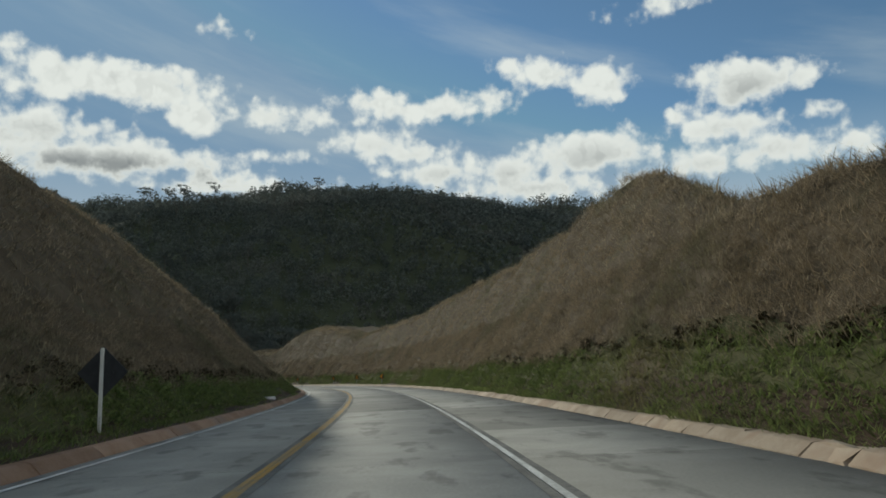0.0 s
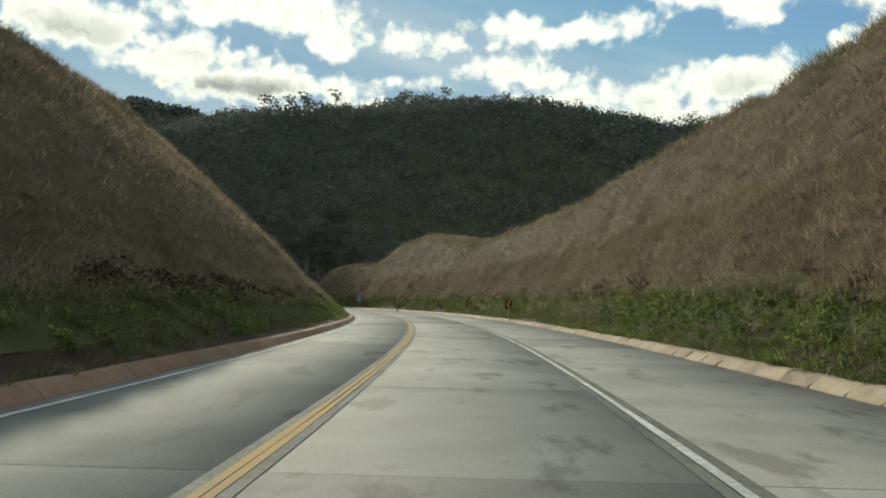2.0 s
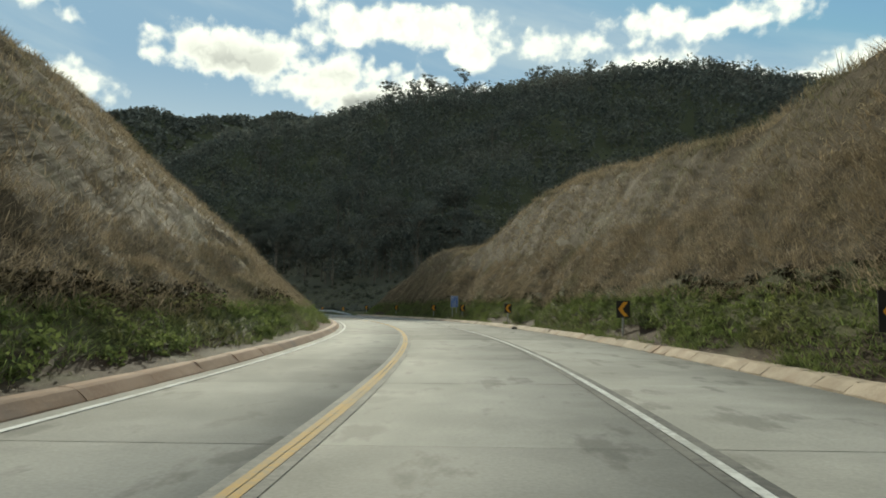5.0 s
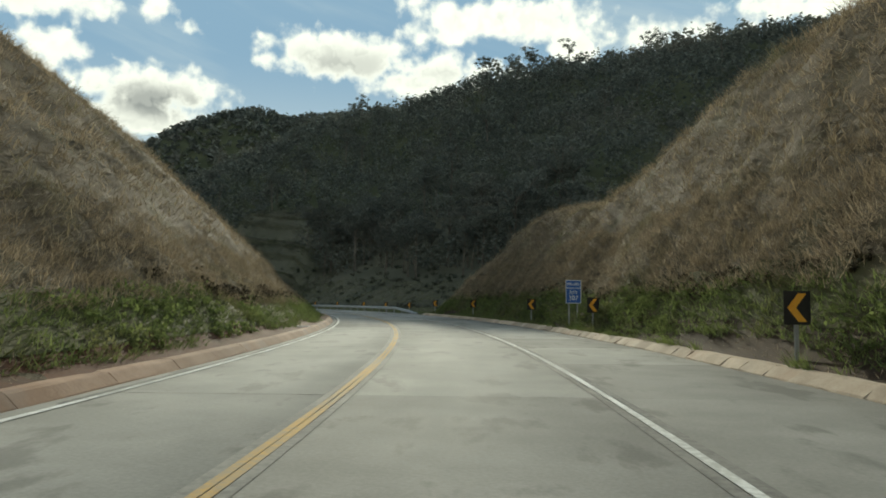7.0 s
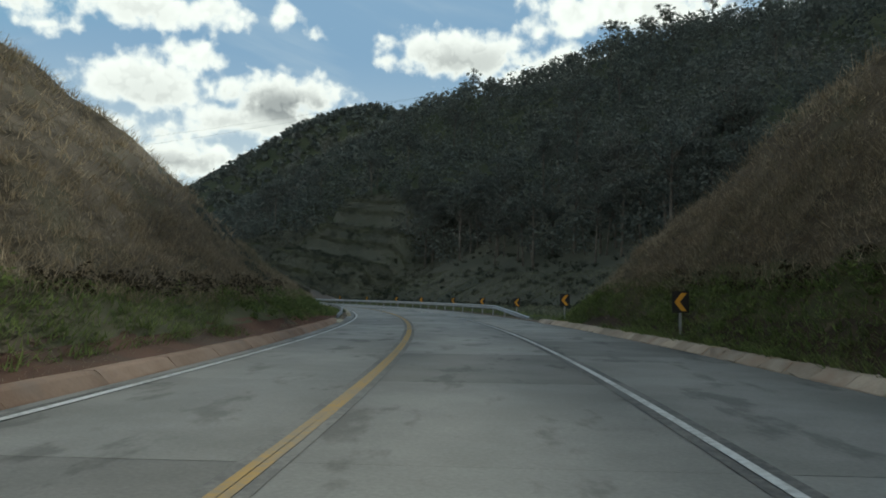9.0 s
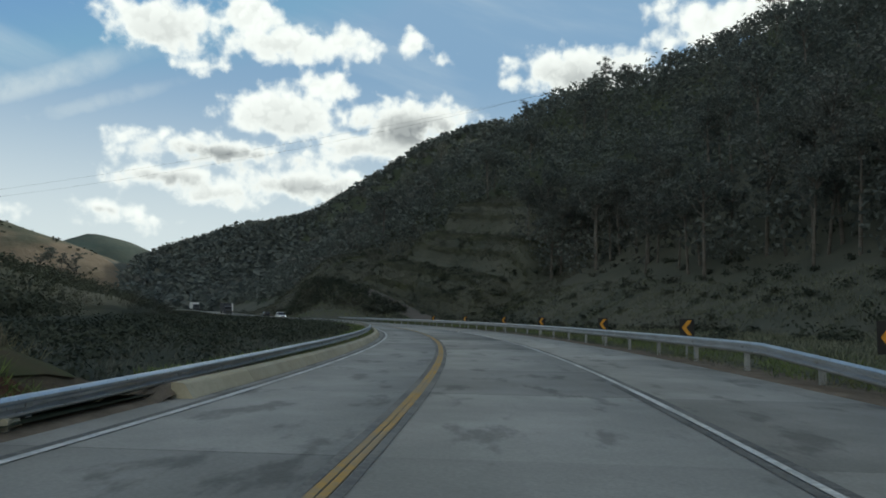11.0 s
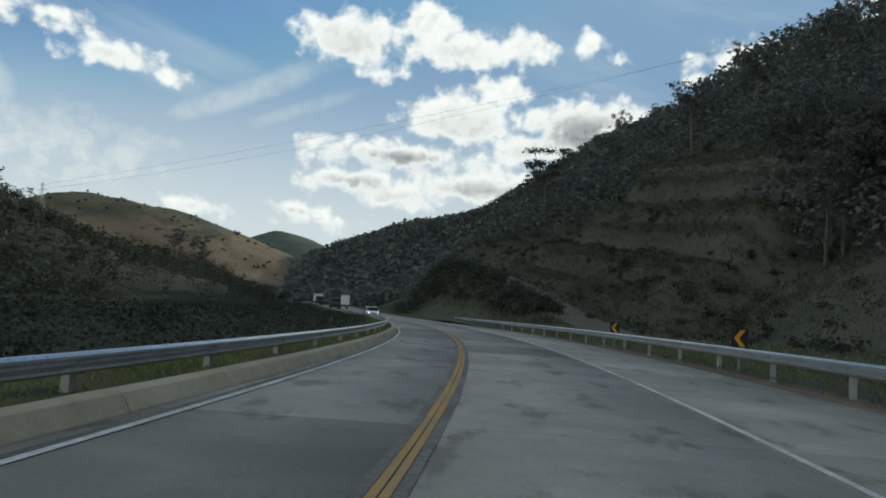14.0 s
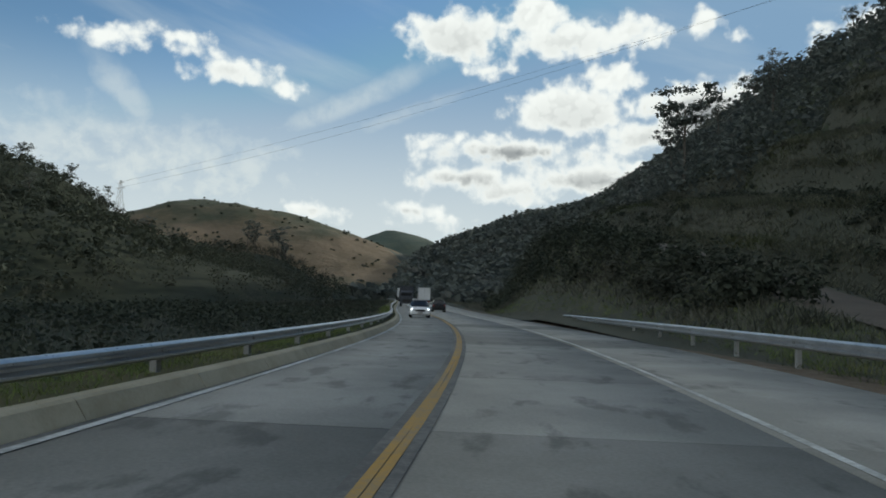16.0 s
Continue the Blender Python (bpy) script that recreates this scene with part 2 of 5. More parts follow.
def concrete_road():
    """Worn concrete slabs: tone by slab, tyre-darkened tracks, blotches and fine grain."""
    m = bpy.data.materials.new("road_concrete")
    m.use_nodes = True
    k = Nodes(m.node_tree)
    bsdf = m.node_tree.nodes["Principled BSDF"]
    pos = k.add("ShaderNodeNewGeometry").outputs["Position"]
    rnd = k.add("ShaderNodeObjectInfo").outputs["Random"]
    grain = k.noise(pos, 22.0, 6.0, 0.7)
    blot = k.noise(pos, 0.42, 5.0, 0.62)
    uv = k.add("ShaderNodeUVMap").outputs[0]
    stain = k.noise(uv, 0.9, 5.0, 0.6)
    base = k.mix(k.ramp(blot, 0.35, 0.68), (0.272, 0.27, 0.245), (0.352, 0.346, 0.315))
    base = k.mix(k.ramp(stain, 0.54, 0.65, 0.0, 0.66), base, (0.15, 0.148, 0.134))
    base = k.mix(1.0, base, k.ramp(k.math("POWER", rnd, 2.2), 0.0, 1.0, 1.1, 0.66, smooth=False), "MULTIPLY")
    base = k.mix(1.0, base, k.ramp(grain, 0.25, 0.75, 0.88, 1.12), "MULTIPLY")
    k.put(bsdf.inputs["Base Color"], base)
    k.put(bsdf.inputs["Roughness"], k.ramp(stain, 0.3, 0.7, 0.97, 0.88))
    bsdf.inputs["Specular IOR Level"].default_value = 0.12
    bn = k.add("ShaderNodeBump")
    bn.inputs["Strength"].default_value, bn.inputs["Distance"].default_value = 0.25, 0.006
    k.put(bn.inputs["Height"], grain)
    k.put(bsdf.inputs["Normal"], bn.outputs[0])
    return m


def painted_line(name, paint, worn):
    """Road paint that has worn through in flakes."""
    m = bpy.data.materials.new(name)
    m.use_nodes = True
    k = Nodes(m.node_tree)
    bsdf = m.node_tree.nodes["Principled BSDF"]
    pos = k.add("ShaderNodeNewGeometry").outputs["Position"]
    f = k.ramp(k.math("ADD", k.math("MULTIPLY", k.noise(pos, 0.5, 4.0), 0.5), k.math("MULTIPLY", k.noise(pos, 9.0, 6.0, 0.7), 0.5)), 0.4, 0.6, 0.0, 0.88)
    k.put(bsdf.inputs["Base Color"], k.mix(f, paint, worn))
    bsdf.inputs["Roughness"].default_value = 0.9
    bsdf.inputs["Specular IOR Level"].default_value = 0.15
    return m


M_ROAD = concrete_road()
M_JOINT = material("joint_sealant", (0.1, 0.097, 0.088), (0.16, 0.155, 0.142), 2.0)
M_WHITE = painted_line("white_line_paint", (0.68, 0.69, 0.66), (0.36, 0.36, 0.33))
M_YELLOW = painted_line("yellow_line_paint", (0.46, 0.29, 0.09), (0.3, 0.25, 0.17))
M_BLACK = painted_line("black_line_paint", (0.105, 0.105, 0.098), (0.21, 0.205, 0.185))
M_FADED = painted_line("faded_black_paint", (0.135, 0.134, 0.125), (0.24, 0.235, 0.21))
M_KERB_L = material("reddish_kerb_concrete", (0.26, 0.165, 0.11), (0.35, 0.24, 0.17), 1.1, 0.9, 0.5, third=(0.26, 0.2, 0.16), per_object=0.16)
M_KERB_R = material("pale_kerb_concrete", (0.34, 0.27, 0.2), (0.46, 0.38, 0.29), 1.3, 0.9, 0.5, third=(0.34, 0.24, 0.17), per_object=0.2)
M_GUTTER = material("buff_kerb_concrete", (0.38, 0.34, 0.24), (0.47, 0.43, 0.32), 1.2, 0.9, 0.4, per_object=0.08)
M_SOIL = material("red_soil", (0.082, 0.04, 0.025), (0.13, 0.064, 0.038), 0.8, 0.95, 0.8, third=(0.08, 0.056, 0.038))
M_BROWN = material("brown_soil", (0.046, 0.033, 0.022), (0.08, 0.056, 0.038), 0.8, 0.95, 0.8, third=(0.085, 0.08, 0.045))
M_BANK = material("dry_grass_bank", (0.085, 0.067, 0.043), (0.15, 0.118, 0.078), 0.9, 0.95, 1.0, fine_scale=5.0, third=(0.11, 0.098, 0.056), relief=0.16)
M_DRY = material("dry_grass_blades", (0.235, 0.188, 0.122), (0.375, 0.305, 0.212), 0.4, 0.9, 0.0, third=(0.172, 0.168, 0.1), island=0.45, trans=0.35, coords="World", spec=0.06)
M_STRAW = material("pale_seed_heads", (0.42, 0.35, 0.23), (0.55, 0.47, 0.33), 0.5, 0.9, 0.0, island=0.25, trans=0.3, coords="World", spec=0.06)
M_GREEN = material("green_weed_leaves", (0.12, 0.155, 0.052), (0.2, 0.24, 0.085), 0.45, 0.8, 0.0, third=(0.2, 0.175, 0.09), island=0.35, trans=0.45, coords="World", spec=0.06)
M_MIXED = material("mixed_meadow_grass", (0.105, 0.11, 0.086), (0.165, 0.162, 0.128), 0.15, 0.9, 0.0, third=(0.07, 0.085, 0.032), island=0.3, trans=0.25, coords="World", spec=0.06)
M_OLIVE = material("olive_meadow_blades", (0.125, 0.134, 0.092), (0.19, 0.193, 0.135), 0.12, 0.9, 0.0, third=(0.1, 0.115, 0.05), island=0.35, trans=0.3, coords="World", spec=0.06)
# leaf colour lightened and blue-greyed to stand in for haze over the mountain
M_FOLIAGE = material("hazed_forest_leaves", (0.112, 0.127, 0.116), (0.148, 0.162, 0.142), 0.05, 0.8, 0.0, third=(0.155, 0.153, 0.136), island=0.22, trans=0.3, coords="World", spec=0.06)
M_BUSH = material("scrub_leaves", (0.045, 0.054, 0.042), (0.068, 0.078, 0.056), 0.06, 0.8, 0.0, third=(0.078, 0.072, 0.056), island=0.22, trans=0.18, coords="World", spec=0.06)
# near-black colour for the clumps that imitate shade in the bank notches
M_NOTCH_SHADE = material("notch_shade_brush", (0.035, 0.03, 0.018), (0.07, 0.056, 0.033), 0.4, 0.9, 0.0, island=0.4, coords="World", spec=0.05)
# floor painted near-black to stand in for the shade under the scrub
M_THICKET = material("shaded_thicket_floor", (0.02, 0.025, 0.016), (0.04, 0.046, 0.028), 0.3, 0.95, 0.8, fine_scale=3.0)
M_FOREST_FLOOR = material("forest_floor", (0.04, 0.05, 0.03), (0.066, 0.075, 0.045), 0.03, 0.95, 0.6, fine_scale=0.5)
M_MEADOW = material("meadow_grass", (0.064, 0.07, 0.054), (0.1, 0.101, 0.078), 0.06, 0.95, 0.8, fine_scale=1.6, third=(0.09, 0.09, 0.07))
M_HILL = material("sunlit_pasture", (0.13, 0.102, 0.064), (0.21, 0.16, 0.108), 0.012, 0.95, 0.5, fine_scale=0.05, third=(0.055, 0.068, 0.042), relief=9.0)
_k = Nodes(M_HILL.node_tree)
_b = M_HILL.node_tree.nodes["Principled BSDF"]
_pos = _k.add("ShaderNodeNewGeometry").outputs["Position"]
_sep = _k.add("ShaderNodeSeparateXYZ")
_k.put(_sep.inputs[0], _pos)
_up = _k.math("ADD", _sep.outputs[2], _k.math("MULTIPLY", _k.math("SUBTRACT", _k.noise(_pos, 0.009, 6.0, 0.65), 0.5), 190.0))
_k.put(_b.inputs["Base Color"], _k.mix(_k.ramp(_up, 85.0, 135.0, 0.0, 0.85), _b.inputs["Base Color"].links[0].from_socket, (0.062, 0.075, 0.048)))
M_FARHILL = material("far_wooded_hill", (0.05, 0.075, 0.06), (0.085, 0.10, 0.075), 0.01, 0.95, 0.5, fine_scale=0.07, relief=6.0)
M_GRAVEL = material("pale_gravel", (0.11, 0.088, 0.064), (0.2, 0.165, 0.125), 1.4, 0.95, 0.9, third=(0.17, 0.13, 0.09))
M_VERGE = material("weedy_soil", (0.065, 0.068, 0.03), (0.105, 0.1, 0.048), 0.7, 0.95, 0.9, third=(0.1, 0.072, 0.046))
M_DIRT = material("dirt_track", (0.095, 0.084, 0.07), (0.15, 0.132, 0.11), 0.2, 0.95, 0.5)
M_BARK = material("pale_bark", (0.085, 0.075, 0.062), (0.17, 0.155, 0.135), 0.6, 0.9, 0.5)
M_STEEL = material("galvanised_steel", (0.42, 0.43, 0.43), (0.56, 0.57, 0.57), 1.2, 0.38, 0.0, metal=0.88, spec=0.5)
M_POST = material("grey_post_steel", (0.33, 0.33, 0.32), (0.44, 0.44, 0.42), 1.5, 0.6, 0.1, metal=0.5)
M_SIGNBLACK = material("black_sign_sheeting", (0.018, 0.017, 0.016), (0.03, 0.028, 0.026), 3.0, 0.5, 0.0, spec=0.3)
M_SIGNBACK = material("dark_sign_back", (0.03, 0.032, 0.036), (0.05, 0.052, 0.056), 3.0, 0.5, 0.0)
M_ORANGE = material("amber_sign_sheeting", (0.62, 0.28, 0.035), (0.72, 0.36, 0.06), 3.0, 0.5, 0.0)
M_BLUE = material("blue_sign_sheeting", (0.035, 0.10, 0.31), (0.05, 0.125, 0.36), 3.0, 0.45, 0.0)
M_SIGNWHITE = material("white_sign_sheeting", (0.7, 0.71, 0.72), (0.78, 0.79, 0.8), 3.0, 0.5, 0.0)
M_PALEPOST = material("white_painted_timber", (0.55, 0.55, 0.53), (0.68, 0.68, 0.66), 3.0, 0.7, 0.2)
M_CARWHITE = material("white_car_paint", (0.72, 0.73, 0.74), (0.78, 0.79, 0.8), 2.0, 0.3, 0.0, spec=0.5)
M_CARBLACK = material("black_car_paint", (0.015, 0.016, 0.018), (0.025, 0.026, 0.028), 2.0, 0.25, 0.0, spec=0.5)
M_CARDARK = material("dark_truck_paint", (0.05, 0.055, 0.065), (0.08, 0.085, 0.095), 2.0, 0.4, 0.0)
M_GLASS = material("dark_vehicle_glass", (0.012, 0.014, 0.016), (0.02, 0.022, 0.025), 2.0, 0.08, 0.0, spec=0.6)
M_TYRE = material("tyre_rubber", (0.015, 0.015, 0.015), (0.03, 0.03, 0.03), 6.0, 0.85, 0.2)
M_BOX = material("pale_truck_body", (0.62, 0.63, 0.63), (0.72, 0.73, 0.73), 0.8, 0.5, 0.1)
M_REDLAMP = material("red_lamp_lens", (0.3, 0.02, 0.015), (0.4, 0.03, 0.02), 3.0, 0.3, 0.0)
M_CHROME = material("plated_metal", (0.5, 0.5, 0.5), (0.6, 0.6, 0.6), 3.0, 0.25, 0.0, metal=0.9)
M_CABLE = material("dark_cable", (0.04, 0.04, 0.042), (0.07, 0.07, 0.072), 3.0, 0.6, 0.0)
M_LAMPGLOW = bpy.data.materials.new("lit_headlamp")
M_LAMPGLOW.use_nodes = True
M_LAMPGLOW.node_tree.nodes["Principled BSDF"].inputs["Emission Color"].default_value = (0.9, 0.95, 1.0, 1.0)
M_LAMPGLOW.node_tree.nodes["Principled BSDF"].inputs["Emission Strength"].default_value = 3.0


# ---- the road's line: s runs along the yellow line, l to the right of it ----
STEP = 30.0
KAPPA = [0.783, 1.194, 1.824, 3.087, 3.741, 4.382, 4.118, 3.785, 3.809, 3.759, 3.609, 3.544, 3.441, 2.400, 0.000, -0.800, 0.000, 0.500, 3.000, 4.000, 4.000, 3.000, 2.000, 2.000, 2.000, 1.5, 0.5, 0.0]
S = np.arange(-60.0, 1400.0, 1.0)
KS = np.interp(S, -20.0 + STEP * np.arange(len(KAPPA)), KAPPA) * 1e-3
PSI = np.concatenate([[0], np.cumsum((KS[1:] + KS[:-1]) / 2)])
Z0 = int(np.where(S == 0)[0][0])
PSI = PSI - PSI[Z0]
RX = np.concatenate([[0], np.cumsum(-np.sin((PSI[1:] + PSI[:-1]) / 2))])
RY = np.concatenate([[0], np.cumsum(np.cos((PSI[1:] + PSI[:-1]) / 2))])
RX, RY = RX - RX[Z0], RY - RY[Z0]


def climb(s):
    """The road is level, then climbs gently over a crest."""
    s = np.asarray(s, float)
    return np.where(s > 350, np.where(s < 500, 0.00006 * (s - 350) ** 2, 1.35 + 0.36 * (1 - ((s - 540) / 40) ** 2) * (s < 560) + (s >= 560) * (0.27 - 0.03 * np.minimum(s - 560, 250))), 0.0)


def at(s, l, z=0.0):
    """World place of a point given along and across the road and above it."""
    s, l = np.asarray(s, float), np.asarray(l, float)
    p = np.interp(s, S, PSI)
    return np.stack(np.broadcast_arrays(np.interp(s, S, RX) + l * np.cos(p), np.interp(s, S, RY) + l * np.sin(p), climb(s) + z), -1)


def heading(s):
    return float(np.interp(s, S, PSI))


def along(x, y):
    """Nearest place on the road: s and l of world points."""
    x, y = np.ravel(x), np.ravel(y)
    s, l = np.empty(len(x)), np.empty(len(x))
    rs, ry, ps, ss = RX[::4], RY[::4], PSI[::4], S[::4]
    for a in range(0, len(x), 4000):
        b = slice(a, a + 4000)
        j = np.argmin((x[b][:, None] - rs) ** 2 + (y[b][:, None] - ry) ** 2, 1)
        dx, dy = x[b] - rs[j], y[b] - ry[j]
        s[b] = ss[j] - dx * np.sin(ps[j]) + dy * np.cos(ps[j])
        l[b] = dx * np.cos(ps[j]) + dy * np.sin(ps[j])
    return s, l


rng = np.random.default_rng(7)
_LAT = rng.random((256, 256))


def vnoise(x, y):
    xi, yi = np.floor(x).astype(int), np.floor(y).astype(int)
    fx, fy = x - xi, y - yi
    fx, fy = fx * fx * (3 - 2 * fx), fy * fy * (3 - 2 * fy)
    g = lambda a, b: _LAT[a % 256, b % 256]
    return (g(xi, yi) * (1 - fx) + g(xi + 1, yi) * fx) * (1 - fy) + (g(xi, yi + 1) * (1 - fx) + g(xi + 1, yi + 1) * fx) * fy


def fbm(x, y, octaves=4):
    """Noise about zero, within about one."""
    t, a = 0.0, 1.0
    for k in range(octaves):
        t = t + a * (vnoise(x * 2 ** k + 17.3 * k, y * 2 ** k + 5.1 * k) - 0.5)
        a *= 0.5
    return t


# ---- mesh helpers ----
def mesh_from(name, verts, faces, mat, smooth=False):
    me = bpy.data.meshes.new(name)
    verts, faces = np.asarray(verts, np.float32).reshape(-1, 3), np.asarray(faces, np.int32)
    n, k = faces.shape
    me.vertices.add(len(verts))
    me.vertices.foreach_set("co", verts.ravel())
    me.loops.add(n * k)
    me.loops.foreach_set("vertex_index", faces.ravel())
    me.polygons.add(n)
    me.polygons.foreach_set("loop_start", np.arange(0, n * k, k, dtype=np.int32))
    if smooth:
        me.polygons.foreach_set("use_smooth", np.ones(n, bool))
    me.materials.append(mat)
    me.update(calc_edges=True)
    me.validate()
    return me


def sheet(name, grid, mat, smooth=True):
    """An object from a grid of places (rows, columns, 3)."""
    r, c = grid.shape[:2]
    i = np.arange(r * c).reshape(r, c)
    f = np.stack([i[:-1, :-1], i[:-1, 1:], i[1:, 1:], i[1:, :-1]], -1).reshape(-1, 4)
    return new(name, mesh_from(name, grid.reshape(-1, 3), f, mat, smooth))


def solid(name, ring, mat, smooth=False, closed=True):
    """A closed bar: ring is (stations, points of the section, 3); both ends are capped by fans of quads."""
    r, c = ring.shape[:2]
    i = np.arange(r * c).reshape(r, c)
    j = np.roll(i, -1, 1)
    f = np.stack([i[:-1], i[1:], j[1:], j[:-1]], -1).reshape(-1, 4)
    bm = bmesh.new()
    vs = [bm.verts.new(p) for p in ring.reshape(-1, 3).tolist()]
    for q in f.tolist():
        bm.faces.new([vs[a] for a in q])
    bm.faces.new([vs[a] for a in i[0].tolist()])
    bm.faces.new([vs[a] for a in i[-1][::-1].tolist()])
    bmesh.ops.recalc_face_normals(bm, faces=bm.faces)
    me = bpy.data.meshes.new(name)
    bm.to_mesh(me)
    bm.free()
    if smooth:
        for p in me.polygons:
            p.use_smooth = True
    me.materials.append(mat)
    return me


def swept(name, s0, s1, section, mat, step=1.0, smooth=False):
    """A bar of constant section [(l, z), ...] along the road from s0 to s1."""
    n = max(2, int(math.ceil((s1 - s0) / step)) + 1)
    ss = np.linspace(s0, s1, n)
    ring = np.stack([at(ss, l, z) for l, z in section], 1)
    return solid(name, ring, mat, smooth)


def part(name, me, parent, label=""):
    """Links a mesh as one object under a thing or a part."""
    ob = new(name, me)
    ob.parent = parent
    ob.matrix_parent_inverse = parent.matrix_world.inverted() if parent.type != "EMPTY" else Matrix.Identity(4)
    return tagged(ob, label)


def from_bm(name, bm, mat):
    me = bpy.data.meshes.new(name)
    bm.to_mesh(me)
    bm.free()
    me.materials.append(mat)
    return me


def box(name, size, centre, mat, bevel=0.0, taper=1.0):
    """A bevelled box, narrowed towards its top by taper."""
    bm = bmesh.new()
    bmesh.ops.create_cube(bm, size=1.0)
    for v in bm.verts:
        k = taper if v.co.z > 0 else 1.0
        v.co = Vector((v.co.x * size[0] * k, v.co.y * size[1] * k, v.co.z * size[2])) + Vector(centre)
    if bevel:
        bmesh.ops.bevel(bm, geom=bm.edges[:], offset=bevel, segments=2, affect="EDGES")
    return from_bm(name, bm, mat)


def rod(name, a, b, r0, r1, mat, sides=8):
    """A tapered round bar from a to b."""
    a, b = Vector(a), Vector(b)
    d = (b - a).normalized()
    u = d.orthogonal().normalized()
    w = d.cross(u)
    ang = [2 * math.pi * k / sides for k in range(sides)]
    ring = np.array([[list(p + (u * math.cos(t) + w * math.sin(t)) * r) for t in ang] for p, r in ((a, r0), (b, r1))])
    return solid(name, ring, mat, True)


def empty(name, m=None):
    ob = new(name)
    ob.empty_display_size = 0.3
    if m is not None:
        ob.matrix_world = m
    return ob


def blades(name, places, mat, height, width, count, lean=0.55, spread=0.25, droop=None):
    """Tufts of grass: count leaning pointed blades round each place; droop leans them all one way."""
    n = len(places)
    p = np.repeat(places, count, 0)
    m = n * count
    a = rng.random(m) * 2 * np.pi
    r = spread * np.sqrt(rng.random(m))
    base = p + np.stack([r * np.cos(a), r * np.sin(a), np.zeros(m) - 0.03], 1)
    h = height * (0.55 + 0.75 * rng.random(m))
    t = rng.random(m) * 2 * np.pi
    k = lean * (0.3 + rng.random(m))
    dirn = np.stack([np.cos(t) * k, np.sin(t) * k], 1)
    if droop is not None:
        dirn = dirn + np.repeat(droop, count, 0)
    side = np.stack([-np.sin(t), np.cos(t), np.zeros(m)], 1) * (width * (0.6 + 0.8 * rng.random(m)))[:, None]
    tip = base + np.concatenate([dirn * h[:, None], (h * (1.0 - 0.28 * np.minimum(k, 2.0)))[:, None]], 1)
    v = np.stack([base - side, base + side, tip], 1)
    f = np.arange(m * 3).reshape(m, 3)
    return new(name, mesh_from(name, v.reshape(-1, 3), f, mat))


def leaf_cloud(centres, radii, count, leaf, flat=0.8, hollow=0.55):
    """Places of count leaf sprays (one bent quad as two triangles) in an uneven shell round each centre."""
    n = len(centres)
    m = n * count
    d = rng.normal(size=(m, 3))
    d /= np.linalg.norm(d, axis=1)[:, None]
    lump = 0.75 + 0.5 * np.abs(np.sin(d[:, 0] * 5 + np.repeat(rng.random(n) * 9, count)) * np.cos(d[:, 1] * 4 + d[:, 2] * 3))
    r = (hollow + (1 - hollow) * rng.random(m)) * lump
    rad = np.repeat(np.asarray(radii, float).reshape(n, -1), count, 0)
    c = np.repeat(centres, count, 0) + d * r[:, None] * rad * np.array([1, 1, flat])
    nrm = d + 0.8 * rng.normal(size=(m, 3)) + np.array([0, 0, 0.9])
    nrm /= np.linalg.norm(nrm, axis=1)[:, None]
    u = np.cross(nrm, rng.normal(size=(m, 3)))
    u /= np.linalg.norm(u, axis=1)[:, None]
    w = np.cross(nrm, u)
    sz = leaf * (0.6 + 0.8 * rng.random(m))[:, None]
    bend = nrm * sz * 0.25
    v = np.stack([c - u * sz, c - w * sz * 0.6 + bend, c + u * sz, c + w * sz * 0.6 + bend], 1)
    i = np.arange(m)[:, None] * 4
    return v.reshape(-1, 3), np.concatenate([i + [0, 1, 2], i + [0, 2, 3]], 0)


# ---- the lie of the land ----
EDGE_R = 7.45
LINE_R = lambda s: np.interp(s, [-50, 100, 190, 225, 300, 350, 620], [3.68, 3.7, 3.83, 3.84, 3.95, 4.05, 3.97])
LINE_L = lambda s: np.interp(s, [-50, 190, 225, 265, 305, 340, 620], [-3.27, -3.16, -2.88, -2.77, -2.91, -3.13, -3.15])


def crest_right(s):
    return np.interp(s, [-40, 6, 12, 20, 28, 34, 40, 48, 55, 65, 75, 85, 95, 108, 120, 134, 144, 150, 158, 165, 172, 178, 184, 190, 195, 200, 204, 209, 213, 219, 226],
                     [6, 5.7, 6, 6.2, 8.8, 11.2, 12.9, 11.5, 11.8, 10.9, 11.6, 11.2, 10.8, 9.4, 10, 9.2, 10.3, 10.8, 12, 13.3, 12.5, 10.4, 8.2, 8.2, 9.4, 8.8, 8.3, 4.7, 2.3, 0.3, 0])


def crest_left(s):
    return np.interp(s, [-40, 0, 60, 105, 135, 150, 178, 192, 205, 214, 222, 230], [19.5, 19, 15.5, 16.8, 17.9, 17.5, 18.5, 15.4, 13.2, 12.5, 4, 0])


def bank_right(s, l):
    """Height of the cut on the outside of the bend."""
    z = np.interp(l, [7.4, 7.86, 8.15, 8.6, 9.5, 11.6, 14.8, 19.5, 26], [-0.1, 0.1, 0.24, 0.75, 2.2, 5.25, 10.2, 16.0, 20])
    c = crest_right(s)
    over = np.maximum(z - c, 0)
    soft = np.where(z < c - 1.2, z, c - 1.2 + 1.2 * (1 - np.exp(-(np.maximum(z - c + 1.2, 0)) / 1.2)))
    lump = np.clip((l - 8.0) / 2.0, 0, 1) * (0.6 * fbm(s * 0.16, l * 0.3) + 0.5 * fbm(s * 0.62 + 9, l * 0.75, 3))
    return soft + lump * np.clip(c / 4.0, 0, 1) - np.interp(s, [42, 60], [0.45, 0.03]) * over


